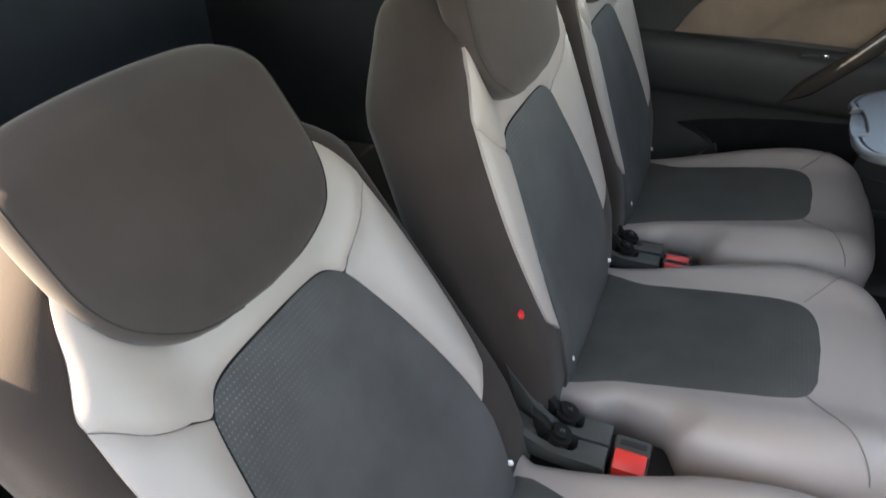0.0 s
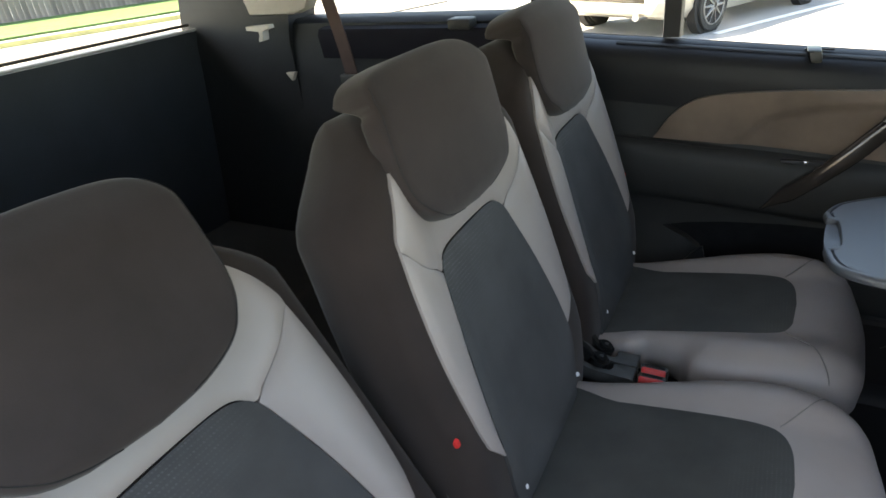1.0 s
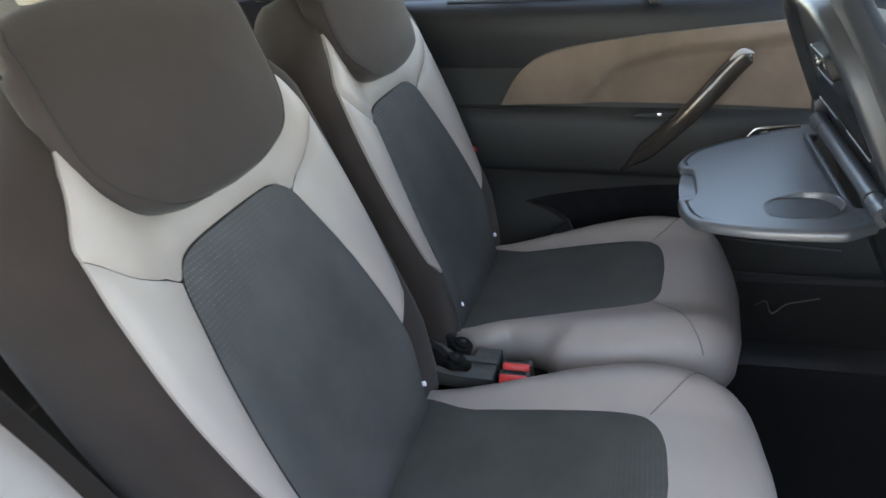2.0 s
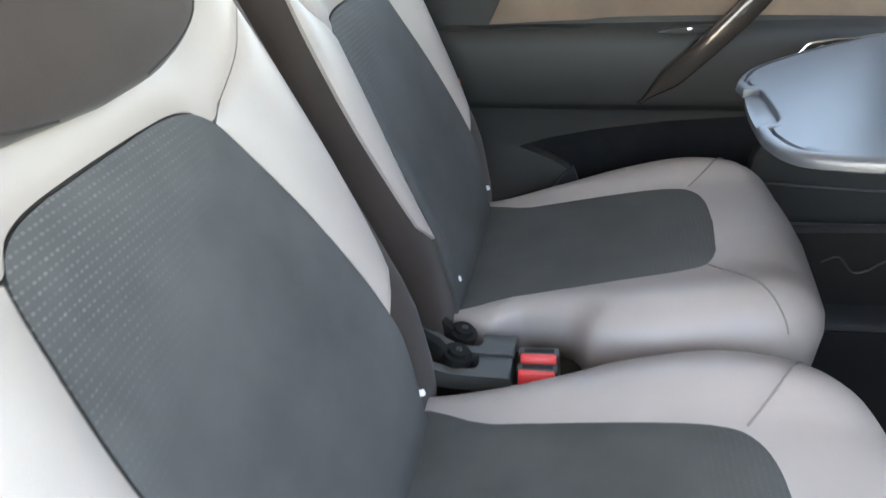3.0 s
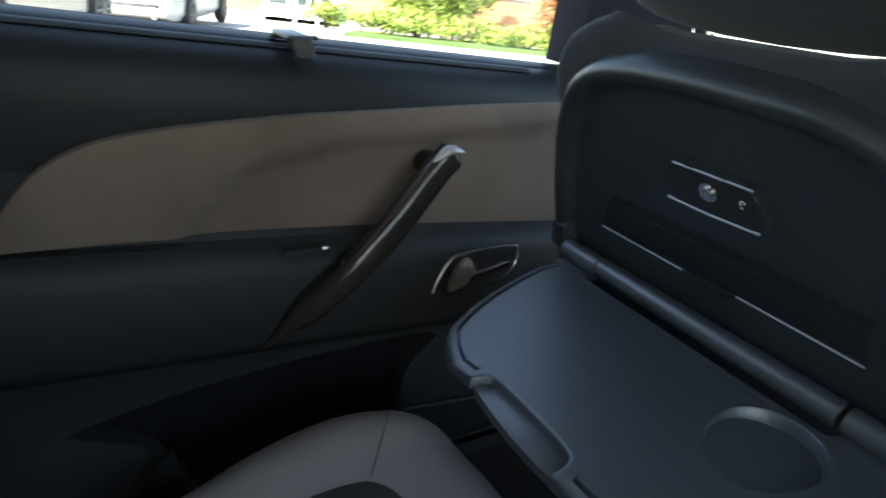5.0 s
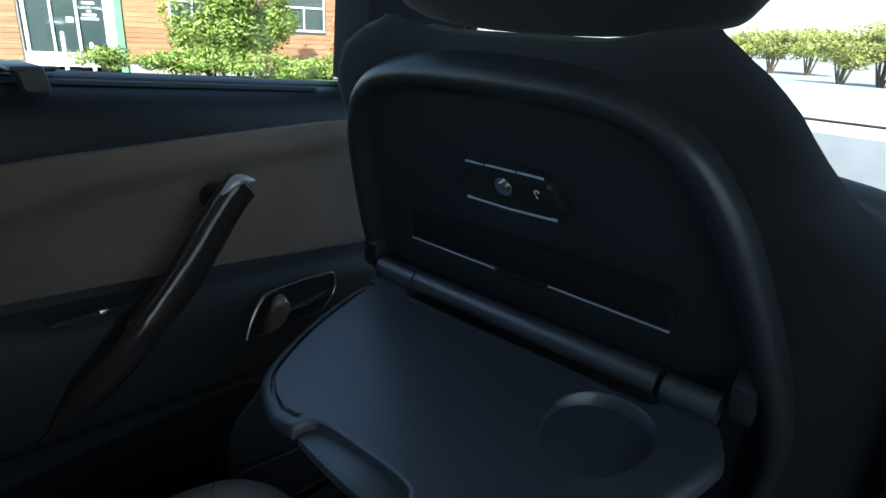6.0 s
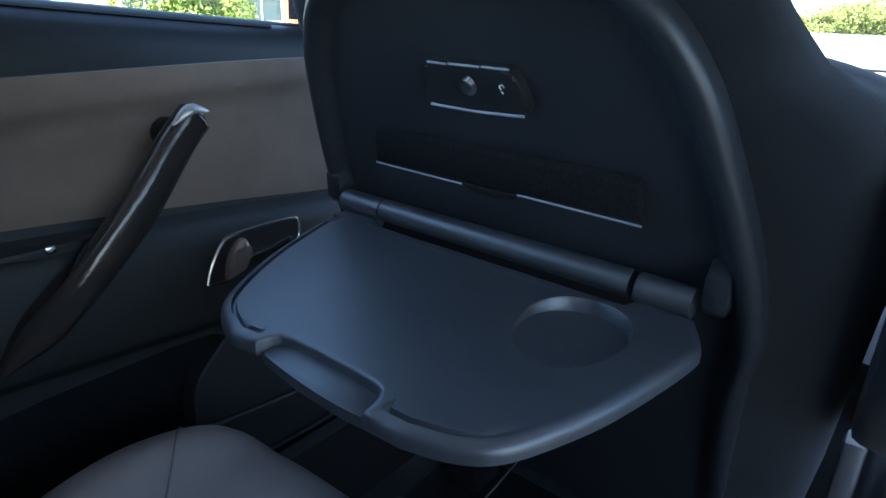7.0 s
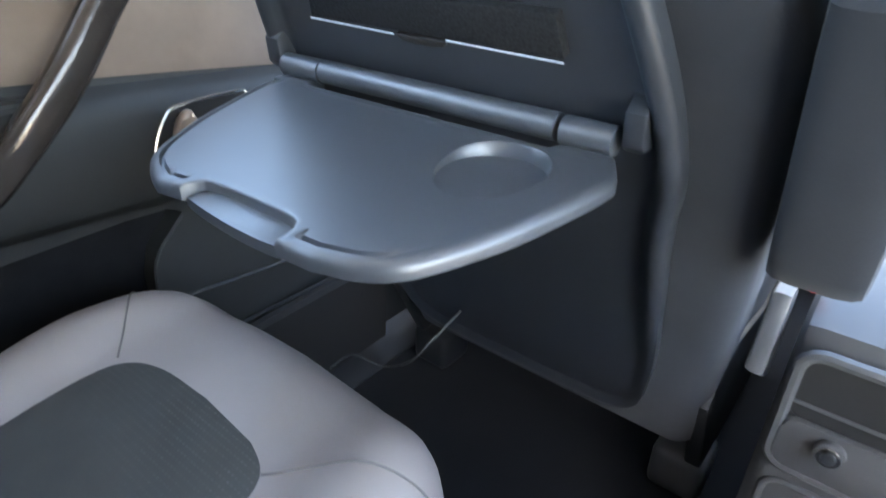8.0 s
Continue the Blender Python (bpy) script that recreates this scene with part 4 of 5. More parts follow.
shell = outline(mirror(shell_half), per=5)


shell = shell + np.array((0.004, 0.0045))


def shell_surface(a, h, off):
    """Rear of the seat back: a rounded rim round a sunken field."""
    d = edge_distance(shell, np.array([(a, h)]))[0]
    rim = math.sin(math.pi * min(d / 0.024, 1.0)) ** 0.7 if d < 0.024 else 0.0
    return (0.006 * ramp(0.0, 0.024, d) - 0.011 * rim * ramp(-0.35, -0.1, h) - off, a, h)


shell_line = resample(shell, 0.010)
cover = part("back_shell", sheet(shell, shell_surface, 0.010, 0.0, 0.01, 0.0, 0.03, rings_in(shell_line, (0.0014, 0.0035, 0.0075, 0.012, 0.016, 0.0200, 0.0235, 0.028))), SHELL, fback, "black plastic back shell with a raised rounded rim")
EDGE_LINE = Mat("pale_moulded_edge", (0.42, 0.46, 0.50), 0.3).m
# clasp panel
cy, ch = -0.001, 0.1495
plate = outline([(cy - 0.0475, ch - 0.010), (cy - 0.042, ch + 0.009), (cy - 0.036, ch + 0.0165)], [(cy - 0.036, ch + 0.0165), (cy, ch + 0.0185), (cy + 0.034, ch + 0.018), (cy + 0.041, ch + 0.011)], [(cy + 0.041, ch + 0.011), (cy + 0.047, ch - 0.010), (cy + 0.042, ch - 0.0175)], [(cy + 0.042, ch - 0.0175), (cy, ch - 0.019), (cy - 0.041, ch - 0.018), (cy - 0.0475, ch - 0.010)], per=4)
clasp = part("clasp_plate", prism(plate, -0.0035, 0.01, "x", 0.0025), BLACK, fback, "black clasp plate for the folding table")
part("clasp_edge", tube([(-0.0034, a, h) for a, h in ((cy - 0.0435, ch - 0.0178), (cy, ch - 0.0192), (cy + 0.043, ch - 0.0180))], 0.0012, 6), EDGE_LINE, clasp)
for a0, a1 in ((-0.037, -0.014), (-0.012, 0.016), (0.018, 0.036)):
    part("clasp_line", tube([(-0.0034, cy + a0, ch + 0.0178), (-0.0034, cy + a1, ch + 0.0182)], 0.0009, 6), EDGE_LINE, clasp)
part("turn_knob", disc((-0.0055, cy, ch + 0.0035), (-1, 0, 0), 0.0082, 0.007, 18, 0.0030), CHROME, clasp, "round chrome turning knob")
part("symbol", tube([(-0.0040, cy - 0.029 + 0.0019 * math.cos(b), ch + 0.004 + 0.0019 * math.sin(b)) for b in steps(-1.2, 3.2, 9)], 0.0006, 5), WHITE_DOT, clasp, "small white rotation mark")
part("symbol", tube([(-0.0040, cy - 0.0295, ch - 0.0010), (-0.0040, cy - 0.0280, ch + 0.0008)], 0.0005, 5), WHITE_DOT, clasp, "small white rotation mark")
# card slot
part("slot_field", prism([(-0.130, 0.0575), (0.133, 0.0590), (0.122, 0.0935), (-0.127, 0.0915)], -0.0030, 0.012, "x", 0.0015), FELT, fback, "dark felt strip above the table")
# the notch is not cut; its shade is a near-black slab
part("finger_notch", prism(outline([(-0.024, 0.0555), (-0.016, 0.0490), (0.022, 0.0495), (0.029, 0.0560)], [(0.029, 0.0560), (-0.024, 0.0555)], per=4), -0.0028, 0.012, "x", 0.001), SEAM_SHADE, fback, "dark slab painted as the shaded finger notch under the slot")
for a0, a1 in ((-0.130, -0.026), (0.031, 0.133)):
    part("slot_edge", tube([(-0.004, a0, 0.0558), (-0.004, a1, 0.0580)], 0.0009, 6), EDGE_LINE, fback, "thin pale edge of the slot")
# headrest of the front seat
rings = []
for h in [0.236, 0.239, 0.248, 0.273, 0.320, 0.364, 0.404, 0.429, 0.439]:
    k = min(1, math.sqrt(max(0.02, 1 - ((h - 0.337) / 0.103) ** 4)))
    ring = []
    for b in (2 * math.pi * i / 40 for i in range(40)):
        a = 0.160 * (0.78 + 0.22 * k) * math.copysign(abs(math.sin(b)) ** 0.6, math.sin(b))
        ring.append((0.090 + 0.046 * k * math.copysign(abs(math.cos(b)) ** 0.6, math.cos(b)), a, h + 0.012 * (a / 0.15) ** 2 * ramp(0.36, 0.24, h)))
    rings.append(ring)
part("headrest", loft(rings), FRONT_CLOTH, fback, "dark cloth headrest on two metal posts")
for s in (-1, 1):
    part("headrest_post", tube([(0.080, s * 0.077, 0.19), (0.080, s * 0.077, 0.30)], 0.0065, 10), CHROME, fback, "bright metal headrest post")
    part("post_collar", disc((0.078, s * 0.077, 0.222), (-0.3, 0, 1), 0.013, 0.014, 16), BLACK, fback)
# inner armrest, folded up
arm = part("armrest", loft([[(0.05 + u, -0.315 + v, h) for u, v in outline(mirror([(0.0, 0.06 * k), (0.026, 0.058 * k), (0.033, 0.04 * k), (0.034, -0.04 * k), (0.026, -0.058 * k), (0.0, -0.06 * k)]), per=2) @ np.array([[0, 1], [1, 0]])] for h, k in ((-0.115, 0.45), (-0.112, 0.75), (-0.10, 0.93), (-0.08, 1), (0.0, 1), (0.08, 1), (0.115, 0.9), (0.13, 0.5))]), FRONT_CLOTH, fback, "dark cloth armrest folded upright")
# cushion, rails and feet
part("seat_cushion", box((-0.12, -0.25, 0.20), (0.30, 0.25, 0.36), 0.05, 4), FRONT_CLOTH, front_seat, "dark cloth front seat cushion")
for s in (-1, 1):
    rail = part("seat_rail", box((-0.06, s * 0.225 - 0.016, 0.02), (0.30, s * 0.225 + 0.016, 0.06), 0.004), CHROME, front_seat, "bright metal seat rail")
    part("rail_cover", box((-0.11, s * 0.225 - 0.04, 0.0), (-0.03, s * 0.225 + 0.036, 0.075), 0.014, 3), GREY_TRIM if s < 0 else BLACK, rail, "charcoal plastic rail end cover")
    part("side_frame", prism([(-0.10, 0.06), (0.30, 0.06), (0.30, 0.20), (-0.16, 0.30), (-0.19, 0.24)], s * 0.245 - 0.012, s * 0.245 + 0.012, "y", 0.005), BLACK, front_seat)
part("belt_anchor", prism([(-0.235, 0.345), (-0.20, 0.42), (-0.17, 0.42), (-0.185, 0.345), (-0.20, 0.32)], -0.300, -0.280, "y", 0.006), GREY_TRIM, front_seat, "pale plastic belt anchor cover")
part("belt_button", box((-0.190, -0.318, 0.424), (-0.178, -0.306, 0.434), 0.003), RED, front_seat, "red belt button")

table = thing("folding_table", pose(0.578, SEAT_Y, 0.968), "dark blue-grey fold-down seat-back table with cup recess", "tray table")
TILT_TRAY = 6.5
# outline of the leaf: back of the hinge to the grip
right_side = [(-0.0175, -0.176), (-0.045, -0.190), (-0.062, -0.191), (-0.105, -0.181), (-0.152, -0.166), (-0.200, -0.141), (-0.219, -0.117), (-0.2285, -0.085)]
left_side = [(-0.2265, 0.085), (-0.2155, 0.113), (-0.196, 0.136), (-0.150, 0.160), (-0.105, 0.175), (-0.062, 0.185), (-0.045, 0.185), (-0.0175, 0.176)]
leaf = outline(right_side, [(-0.2285, -0.085), (-0.230, -0.056)], [(-0.230, -0.056), (-0.214, -0.0535), (-0.206, -0.042), (-0.2045, 0.0), (-0.206, 0.042), (-0.211, 0.052), (-0.223, 0.058)],
               [(-0.223, 0.058), (-0.2265, 0.085)], left_side, [(-0.0175, 0.176), (-0.0175, 0.142)], [(-0.0175, 0.142), (-0.0275, 0.137)], [(-0.0275, 0.137), (-0.0275, -0.126)], [(-0.0275, -0.126), (-0.0175, -0.131)], [(-0.0175, -0.131), (-0.0175, -0.176)], per=6)
CUP = (-0.0785, -0.1125)


def cup_ring(r):
    """A round loop about the cup recess, drawn out towards the grip."""
    turn = [2 * math.pi * i / 48 for i in range(48)]
    return [(CUP[0] + r * math.cos(b) * (1.0 if math.cos(b) > 0 else 1.33), CUP[1] + r * math.sin(b)) for b in turn]


def cup_radius(x, y):
    along = x - CUP[0]
    return math.hypot(along if along > 0 else along / 1.33, y - CUP[1])


poly = resample(leaf, 0.006)


rim_loops = rings_in(poly, (0.0006, 0.0016, 0.0032, 0.0055, 0.0080, 0.0091, 0.0111, 0.0125))
q, faces = triangles(poly, 0.0065, (*rim_loops, *(cup_ring(r) for r in (0.0425, 0.0412, 0.0398, 0.0388, 0.0374))))
d = edge_distance(poly, q)


def leaf_height(x, y, e):
    """A rounded bead round the leaf, parted from the field by a groove; crisp at the grip notch."""
    notch = ramp(-0.172, -0.184, x) * ramp(0.0680, 0.0630, abs(y))
    z = -rounding(e, 0.0075 - 0.0050 * notch)
    groove = ramp(-0.03, -0.06, x) * ramp(-0.150, -0.085, y) * (1 - notch)
    z -= groove * (0.0042 * ramp(0.0080, 0.0090, e) - 0.0042 * ramp(0.0112, 0.0124, e))
    r = cup_radius(x, y)
    level = 0.0110 * min(1.0, max(0.0, (x - CUP[0] + 0.050) / 0.088))  # the floor of the cup runs out to the surface
    return z - level * ramp(0.0388, 0.0374, r) + 0.0010 * ramp(0.0425, 0.0412, r) * ramp(0.0388, 0.0396, r) * ramp(-0.02, 0.02, x - CUP[0])


bm = bmesh.new()
drop = math.tan(radians(TILT_TRAY))
top = [bm.verts.new((x, y, leaf_height(x, y, e) + drop * x)) for (x, y), e in zip(q, d)]
under = [bm.verts.new((x, y, -0.018 + 0.006 * math.exp(-e / 0.006) - 0.006 * ramp(0.048, 0.042, cup_radius(x, y)) + drop * x)) for (x, y), e in zip(q, d)]
count = {}
for f in faces:
    bm.faces.new([top[i] for i in f])
    bm.faces.new([under[i] for i in reversed(f)])
    for i, j in zip(f, (*f[1:], f[0])):
        count[(min(i, j), max(i, j))] = count.get((min(i, j), max(i, j)), 0) + 1
for (i, j), n in count.items():
    if n == 1:
        bm.faces.new((top[i], top[j], under[j], under[i]))
part("table_leaf", bm, TRAY, table, "dark blue-grey plastic leaf with grip notch and cup recess")
grip = outline([(-0.200, -0.0535), (-0.2285, -0.0545)], [(-0.2285, -0.0545), (-0.2300, -0.03), (-0.2295, 0.0), (-0.2270, 0.03), (-0.2240, 0.0545)], [(-0.2240, 0.0545), (-0.200, 0.0535)], [(-0.200, 0.0535), (-0.200, -0.0535)], per=5)
part("grip_lip", prism(grip, -0.0180, -0.0085, "z", 0.002), TRAY, table, "lower lip of the grip notch").matrix_basis = pose(0, 0, 0, 0, -TILT_TRAY, 0)
bar = part("hinge_bar", tube([(-0.012, -0.125, 0.006), (-0.012, 0.0, 0.006), (-0.012, 0.136, 0.006)], 0.0112, 16), TRAY, table, "round hinge bar of the table")
for a0, a1 in ((-0.172, -0.130), (0.138, 0.192)):
    part("hinge_knuckle", tube([(-0.012, a0, 0.005), (-0.012, a1, 0.005)], 0.0118, 16), TRAY, table, "hinge end piece of the table")
    part("knuckle_foot", box((-0.036, a0 + 0.003, -0.014), (-0.008, a1 - 0.003, -0.0035), 0.003), TRAY, table)
for a0, a1 in ((-0.194, -0.177), (0.196, 0.217)):
    part("hinge_bracket", prism([(0.025, 0.0), (0.014, 0.042), (-0.008, 0.042), (-0.020, 0.030), (-0.018, 0.006), (-0.012, 0.0)], a0, a1, "y", 0.003), SHELL, table, "black bracket beside the hinge")
part("table_stay", tube([(-0.06, 0.02, -0.03), (-0.03, 0.02, -0.06), (0.01, 0.02, -0.08)], 0.008, 8), BLACK, table)

part("cable", tube(curve_points([(-0.46, 0.075, 0.30), (-0.45, 0.050, 0.325), (-0.45, 0.005, 0.333), (-0.45, -0.032, 0.360), (-0.44, -0.048, 0.385), (-0.40, -0.052, 0.40)], 5), 0.0011, 6), HINGE_GREY, front_seat, "thin dark cable looped below the seat back")

console = thing("centre_console", pose(0.78, 0.0, FLOOR), "grey centre console with cubby and power socket", "console")
prof = [(-0.06, 0.0), (-0.070, 0.18), (-0.066, 0.36), (-0.05, 0.41), (0.0, 0.43), (0.50, 0.44), (0.60, 0.36), (0.62, 0.0)]
part("console_body", prism(prof, -0.094, 0.094, "y", 0.018), GREY_TRIM, console)


def rounded(y0, y1, z0, z1, r, n=5):
    """A rectangle with round corners, in y, z."""
    out = []
    for cy, cz, a in ((y1 - r, z1 - r, 0), (y0 + r, z1 - r, 90), (y0 + r, z0 + r, 180), (y1 - r, z0 + r, 270)):
        out += [(cy + r * math.cos(radians(a + 90 * k / n)), cz + r * math.sin(radians(a + 90 * k / n))) for k in range(n + 1)]
    return out


def frame_rim(name, y0, y1, z0, z1, r, thick, x, material, label):
    loop = rounded(y0, y1, z0, z1, r)
    return part(name, tube([(x, y, z) for y, z in [*loop, loop[0], loop[1]]], thick, 8), material, console, label)


# near-black slab on the console face for the shade inside the cubby
part("cubby", prism(rounded(-0.080, 0.080, 0.322, 0.390, 0.012), -0.0715, -0.058, "x", 0), SEAM_SHADE, console, "dark slab painted as the shaded inside of the cubby")
part("cubby_shelf", box((-0.0745, -0.078, 0.3375), (-0.066, 0.078, 0.3405), 0.001), GREY_TRIM, console, "thin edge inside the cubby")
frame_rim("cubby_frame", -0.084, 0.084, 0.258, 0.394, 0.020, 0.0065, -0.070, GREY_TRIM, "rounded grey frame round cubby and socket")
part("socket_panel", prism(rounded(-0.080, 0.080, 0.262, 0.320, 0.012), -0.0765, -0.060, "x", 0.003), GREY_TRIM, console)
sock = part("power_socket", disc((-0.080, 0.036, 0.302), (-1, 0, 0.1), 0.0135, 0.014, 24), GREY_TRIM, console, "round power socket")
part("socket_ring", disc((-0.0855, 0.036, 0.3025), (-1, 0, 0.1), 0.0105, 0.006, 24), CHROME, sock, "bright ring of the power socket")
part("socket_cap", disc((-0.0885, 0.036, 0.3028), (-1, 0, 0.1), 0.0065, 0.005, 20), BLACK, sock)
frame_rim("vent_frame", -0.078, 0.078, 0.120, 0.236, 0.018, 0.0045, -0.068, GREY_TRIM, "rounded grey frame of the rear air vent")
part("vent_field", prism(rounded(-0.074, 0.074, 0.124, 0.232, 0.014), -0.0685, -0.058, "x", 0), SEAM_SHADE, console, "dark rear air vent")

# ---- outside ----
AWAY = Vector((0.5, 0.866, 0))
ALONG = Vector((0.866, -0.5, 0))


def land(x, y):
    """Height of the ground: level round the car, falling gently towards the hall."""
    s = 0.5 * x + 0.866 * y
    return -0.06 * min(max(0.0, s - 9.5), 14) * ramp(9.0, 13.0, s)


asphalt = Mat("sunlit_asphalt", (0.30, 0.295, 0.285), 0.9).vary(1.2, 0.88, 1.1)
asphalt = asphalt.bump(asphalt.noise(60, 6), 0.6, 0.01).m
PAINT_LINE = Mat("road_marking", (0.75, 0.75, 0.72), 0.7).vary(8, 0.85, 1.05).m
bm = bmesh.new()
xs = [-900, -300, -120, -60, -40, -30, -24, *range(-20, 41, 2), 50, 70, 120, 300, 900]
ys = [-900, -300, -100, -40, -20, -10, *range(-6, 41, 2), 50, 70, 120, 300, 900]
grid = [[bm.verts.new((x, y, land(x, y))) for x in xs] for y in ys]
for r, s in zip(grid, grid[1:]):
    for i in range(len(xs) - 1):
        bm.faces.new((r[i], r[i + 1], s[i + 1], s[i]))
tagged(part("ground", bm, asphalt), "sun-bleached asphalt of the car park", kind="structure")


def ribbon(name, pts, width, lift, material, label, kind="structure"):
    """A flat strip laid on the ground."""
    bm = bmesh.new()
    rows = []
    for i, p in enumerate(pts):
        a, b = Vector(pts[max(i - 1, 0)]), Vector(pts[min(i + 1, len(pts) - 1)])
        side = Vector((-(b - a).y, (b - a).x)).normalized() * width / 2
        rows.append([(p[0] + s * side.x, p[1] + s * side.y, land(p[0] + s * side.x, p[1] + s * side.y)) for s in (-1, 1)])
    rings = [[(x, y, z - 0.02) for x, y, z in r] + [(x, y, z + lift) for x, y, z in reversed(r)] for r in rows]
    return tagged(part(name, loft(rings), material), label, kind=kind)


def between(a, b, n):
    return [tuple(Vector(a).lerp(Vector(b), i / n)) for i in range(n + 1)]


ribbon("bay_line", between((-0.45, 7.9), (1.6, 11.6), 6), 0.10, 0.006, PAINT_LINE, "white painted parking bay line")
ribbon("bay_line", between((-3.3, 8.6), (-1.3, 12.2), 6), 0.10, 0.006, PAINT_LINE, "white painted parking bay line")

grass_mat = Mat("grass", (0.075, 0.14, 0.035), 0.9).vary(3, 0.7, 1.35)
grass_mat = grass_mat.bump(grass_mat.noise(30, 6), 0.8, 0.03).m
kerb_mat = Mat("yellowed_kerb", (0.55, 0.47, 0.20), 0.85).vary(4, 0.8, 1.1).m
ribbon("verge", between((-19.2, 0.0), (-15.4, 16.0), 10), 4.6, 0.05, grass_mat, "mown green grass verge before the fence")
ribbon("kerb", between((-15.6, 0.6), (-11.6, 14.0), 10), 0.30, 0.10, kerb_mat, "yellow kerb along the grass verge")
pave = Mat("pavement_concrete", (0.25, 0.23, 0.205), 0.9).vary(5, 0.85, 1.1).m
ribbon("pavement", between((-12.6, -0.7), (-8.6, 12.7), 10), 5.0, 0.03, pave, "pale concrete path beside the kerb")

wood = Mat("weathered_fence_wood", (0.20, 0.17, 0.15), 0.9).vary(6, 0.7, 1.25, stretch=(1, 1, 0.1))
wood.random(0.75, 1.2)
wood = wood.bump(wood.noise(40, 5, stretch=(1, 1, 0.1)), 0.5, 0.004).m
fence = thing("fence", pose(-21.6, 0, 0, 0, 0, 0), "weathered grey-brown close-board timber fence", "fence")
board = bmesh.new()
join(board, box((-0.012, -0.075, 0.0), (0.012, 0.075, 1.7), 0.004, 1))
first = part("board", board, wood, fence)
n = 0
for i in range(120):
    k = i / 119
    m = Matrix.Translation((4.3 * k, 0.5 + 18.0 * k, 0.0)) @ pose(0, 0, 0, 0, 0, -13.4)
    ob = first if n == 0 else new("board", first.data)
    ob.parent = fence
    ob.matrix_basis = m @ pose(0.006 * (n % 2), 0, 0.02 * math.sin(i * 1.7))
    n += 1

# foliage
LEAVES = []
for name, col in (("laurel_leaf", (0.22, 0.29, 0.05)), ("hedge_leaf", (0.22, 0.29, 0.055)), ("red_leaf", (0.34, 0.16, 0.07)), ("tree_leaf", (0.27, 0.29, 0.07))):
    lm = Mat(name, col, 0.5).vary(2.5, 0.55, 1.5)
    lm.b.inputs["Subsurface Weight"].default_value = 0.0
    LEAVES.append(lm.m)
BARK = Mat("bark", (0.10, 0.075, 0.055), 0.9).vary(12, 0.7, 1.3).m


def crown(name, centre, size, leaves, leaf, material, parent, seed, label="", clumps=26):
    """Leaves in uneven clumps, with gaps between."""
    rnd = random.Random(seed)
    verts, faces = [], []
    lumps = []
    for _ in range(clumps):
        v = Vector((rnd.gauss(0, 1), rnd.gauss(0, 1), rnd.gauss(0, 1))).normalized() * rnd.uniform(0.35, 0.86)
        lumps.append((v, rnd.uniform(0.22, 0.42)))
    for i in range(leaves):
        c, r = lumps[i % clumps]
        d = Vector((rnd.gauss(0, 1), rnd.gauss(0, 1), rnd.gauss(0, 1))).normalized()
        p = c + d * r * rnd.uniform(0.7, 1.08)
        p = Vector((centre[0] + p.x * size[0], centre[1] + p.y * size[1], max(centre[2] + p.z * size[2], centre[2] - size[2] * 0.98)))
        s = leaf * rnd.uniform(0.7, 1.35)
        long = Vector((rnd.gauss(0, 1), rnd.gauss(0, 1), rnd.gauss(-0.1, 0.8))).normalized()
        side = (long.cross(d) if long.cross(d).length > 0.1 else long.orthogonal()).normalized()
        fold = long.cross(side) * s * 0.12
        n0 = len(verts)
        verts += [p - long * s, p + side * s * 0.42 + fold, p + long * s, p - side * s * 0.42 + fold]
        faces += [(n0, n0 + 1, n0 + 2), (n0, n0 + 2, n0 + 3)]
    me = bpy.data.meshes.new(name)
    me.from_pydata(verts, [], faces)
    me.materials.append(material)
    ob = new(name, me)
    ob.parent = parent
    return tagged(ob, label) if label else ob


def shrub(x, y, size, leaves, leaf, material, seed, label, name="shrub"):
    root = thing(name, pose(x, y, land(x, y)), label, "shrub", "shrubs before the hall")
    rnd = random.Random(seed)
    stem = bmesh.new()
    for _ in range(6):
        a, t = rnd.uniform(0, 6.28), rnd.uniform(0.3, 0.7)
        tube([(0.05 * math.cos(a), 0.05 * math.sin(a), -0.05), (0.4 * t * size[0] * math.cos(a), 0.4 * t * size[1] * math.sin(a), size[2]), (0.7 * t * size[0] * math.cos(a), 0.7 * t * size[1] * math.sin(a), size[2] * 1.5)], [0.03, 0.02, 0.008], 6, 1.0, stem)
    part("stems", stem, BARK, root)
    crown("crown", (0, 0, size[2]), size, leaves, leaf, material, root, seed)
    return root


def hall(s, d=0.0):
    """A place on the ground line of the hall: s along its front, d towards the car park."""
    p = AWAY * (22.0 - d) + ALONG * s
    return p.x, p.y


def on_hall(s):
    return 0.053 + (s - 0.053) * 1.58


def high(z):
    return 1.226 + (z - 1.226) * 1.58


# the hall
HALL_GROUND = land(*hall(0))
facing = Matrix.Translation((AWAY * 22.0)) @ Matrix(((0.866, 0.5, 0, 0), (-0.5, 0.866, 0, 0), (0, 0, 1, 0), (0, 0, 0, 1)))
village_hall = thing("village_hall", facing, "single-storey hall clad in orange-brown timber with glazed doors", "building")
siding = Mat("orange_cedar_siding", (0.46, 0.235, 0.12), 0.7).vary(2.5, 0.72, 1.25, stretch=(0.3, 1, 4))
siding.random(0.8, 1.12)
siding = siding.bump(siding.noise(20, 5, stretch=(0.15, 1, 3)), 0.4, 0.004).m
WHITE_FRAME = Mat("white_window_frame", (0.78, 0.79, 0.78), 0.4).vary(3, 0.95, 1.03).m
GREEN_FRAME = Mat("green_door_frame", (0.20, 0.42, 0.24), 0.45).vary(4, 0.9, 1.1).m
DARK_PANE = Mat("dark_window_pane", (0.05, 0.075, 0.075), 0.06, spec=0.6).m
SIGN = Mat("sign_lettering", (0.8, 0.8, 0.78), 0.5).m
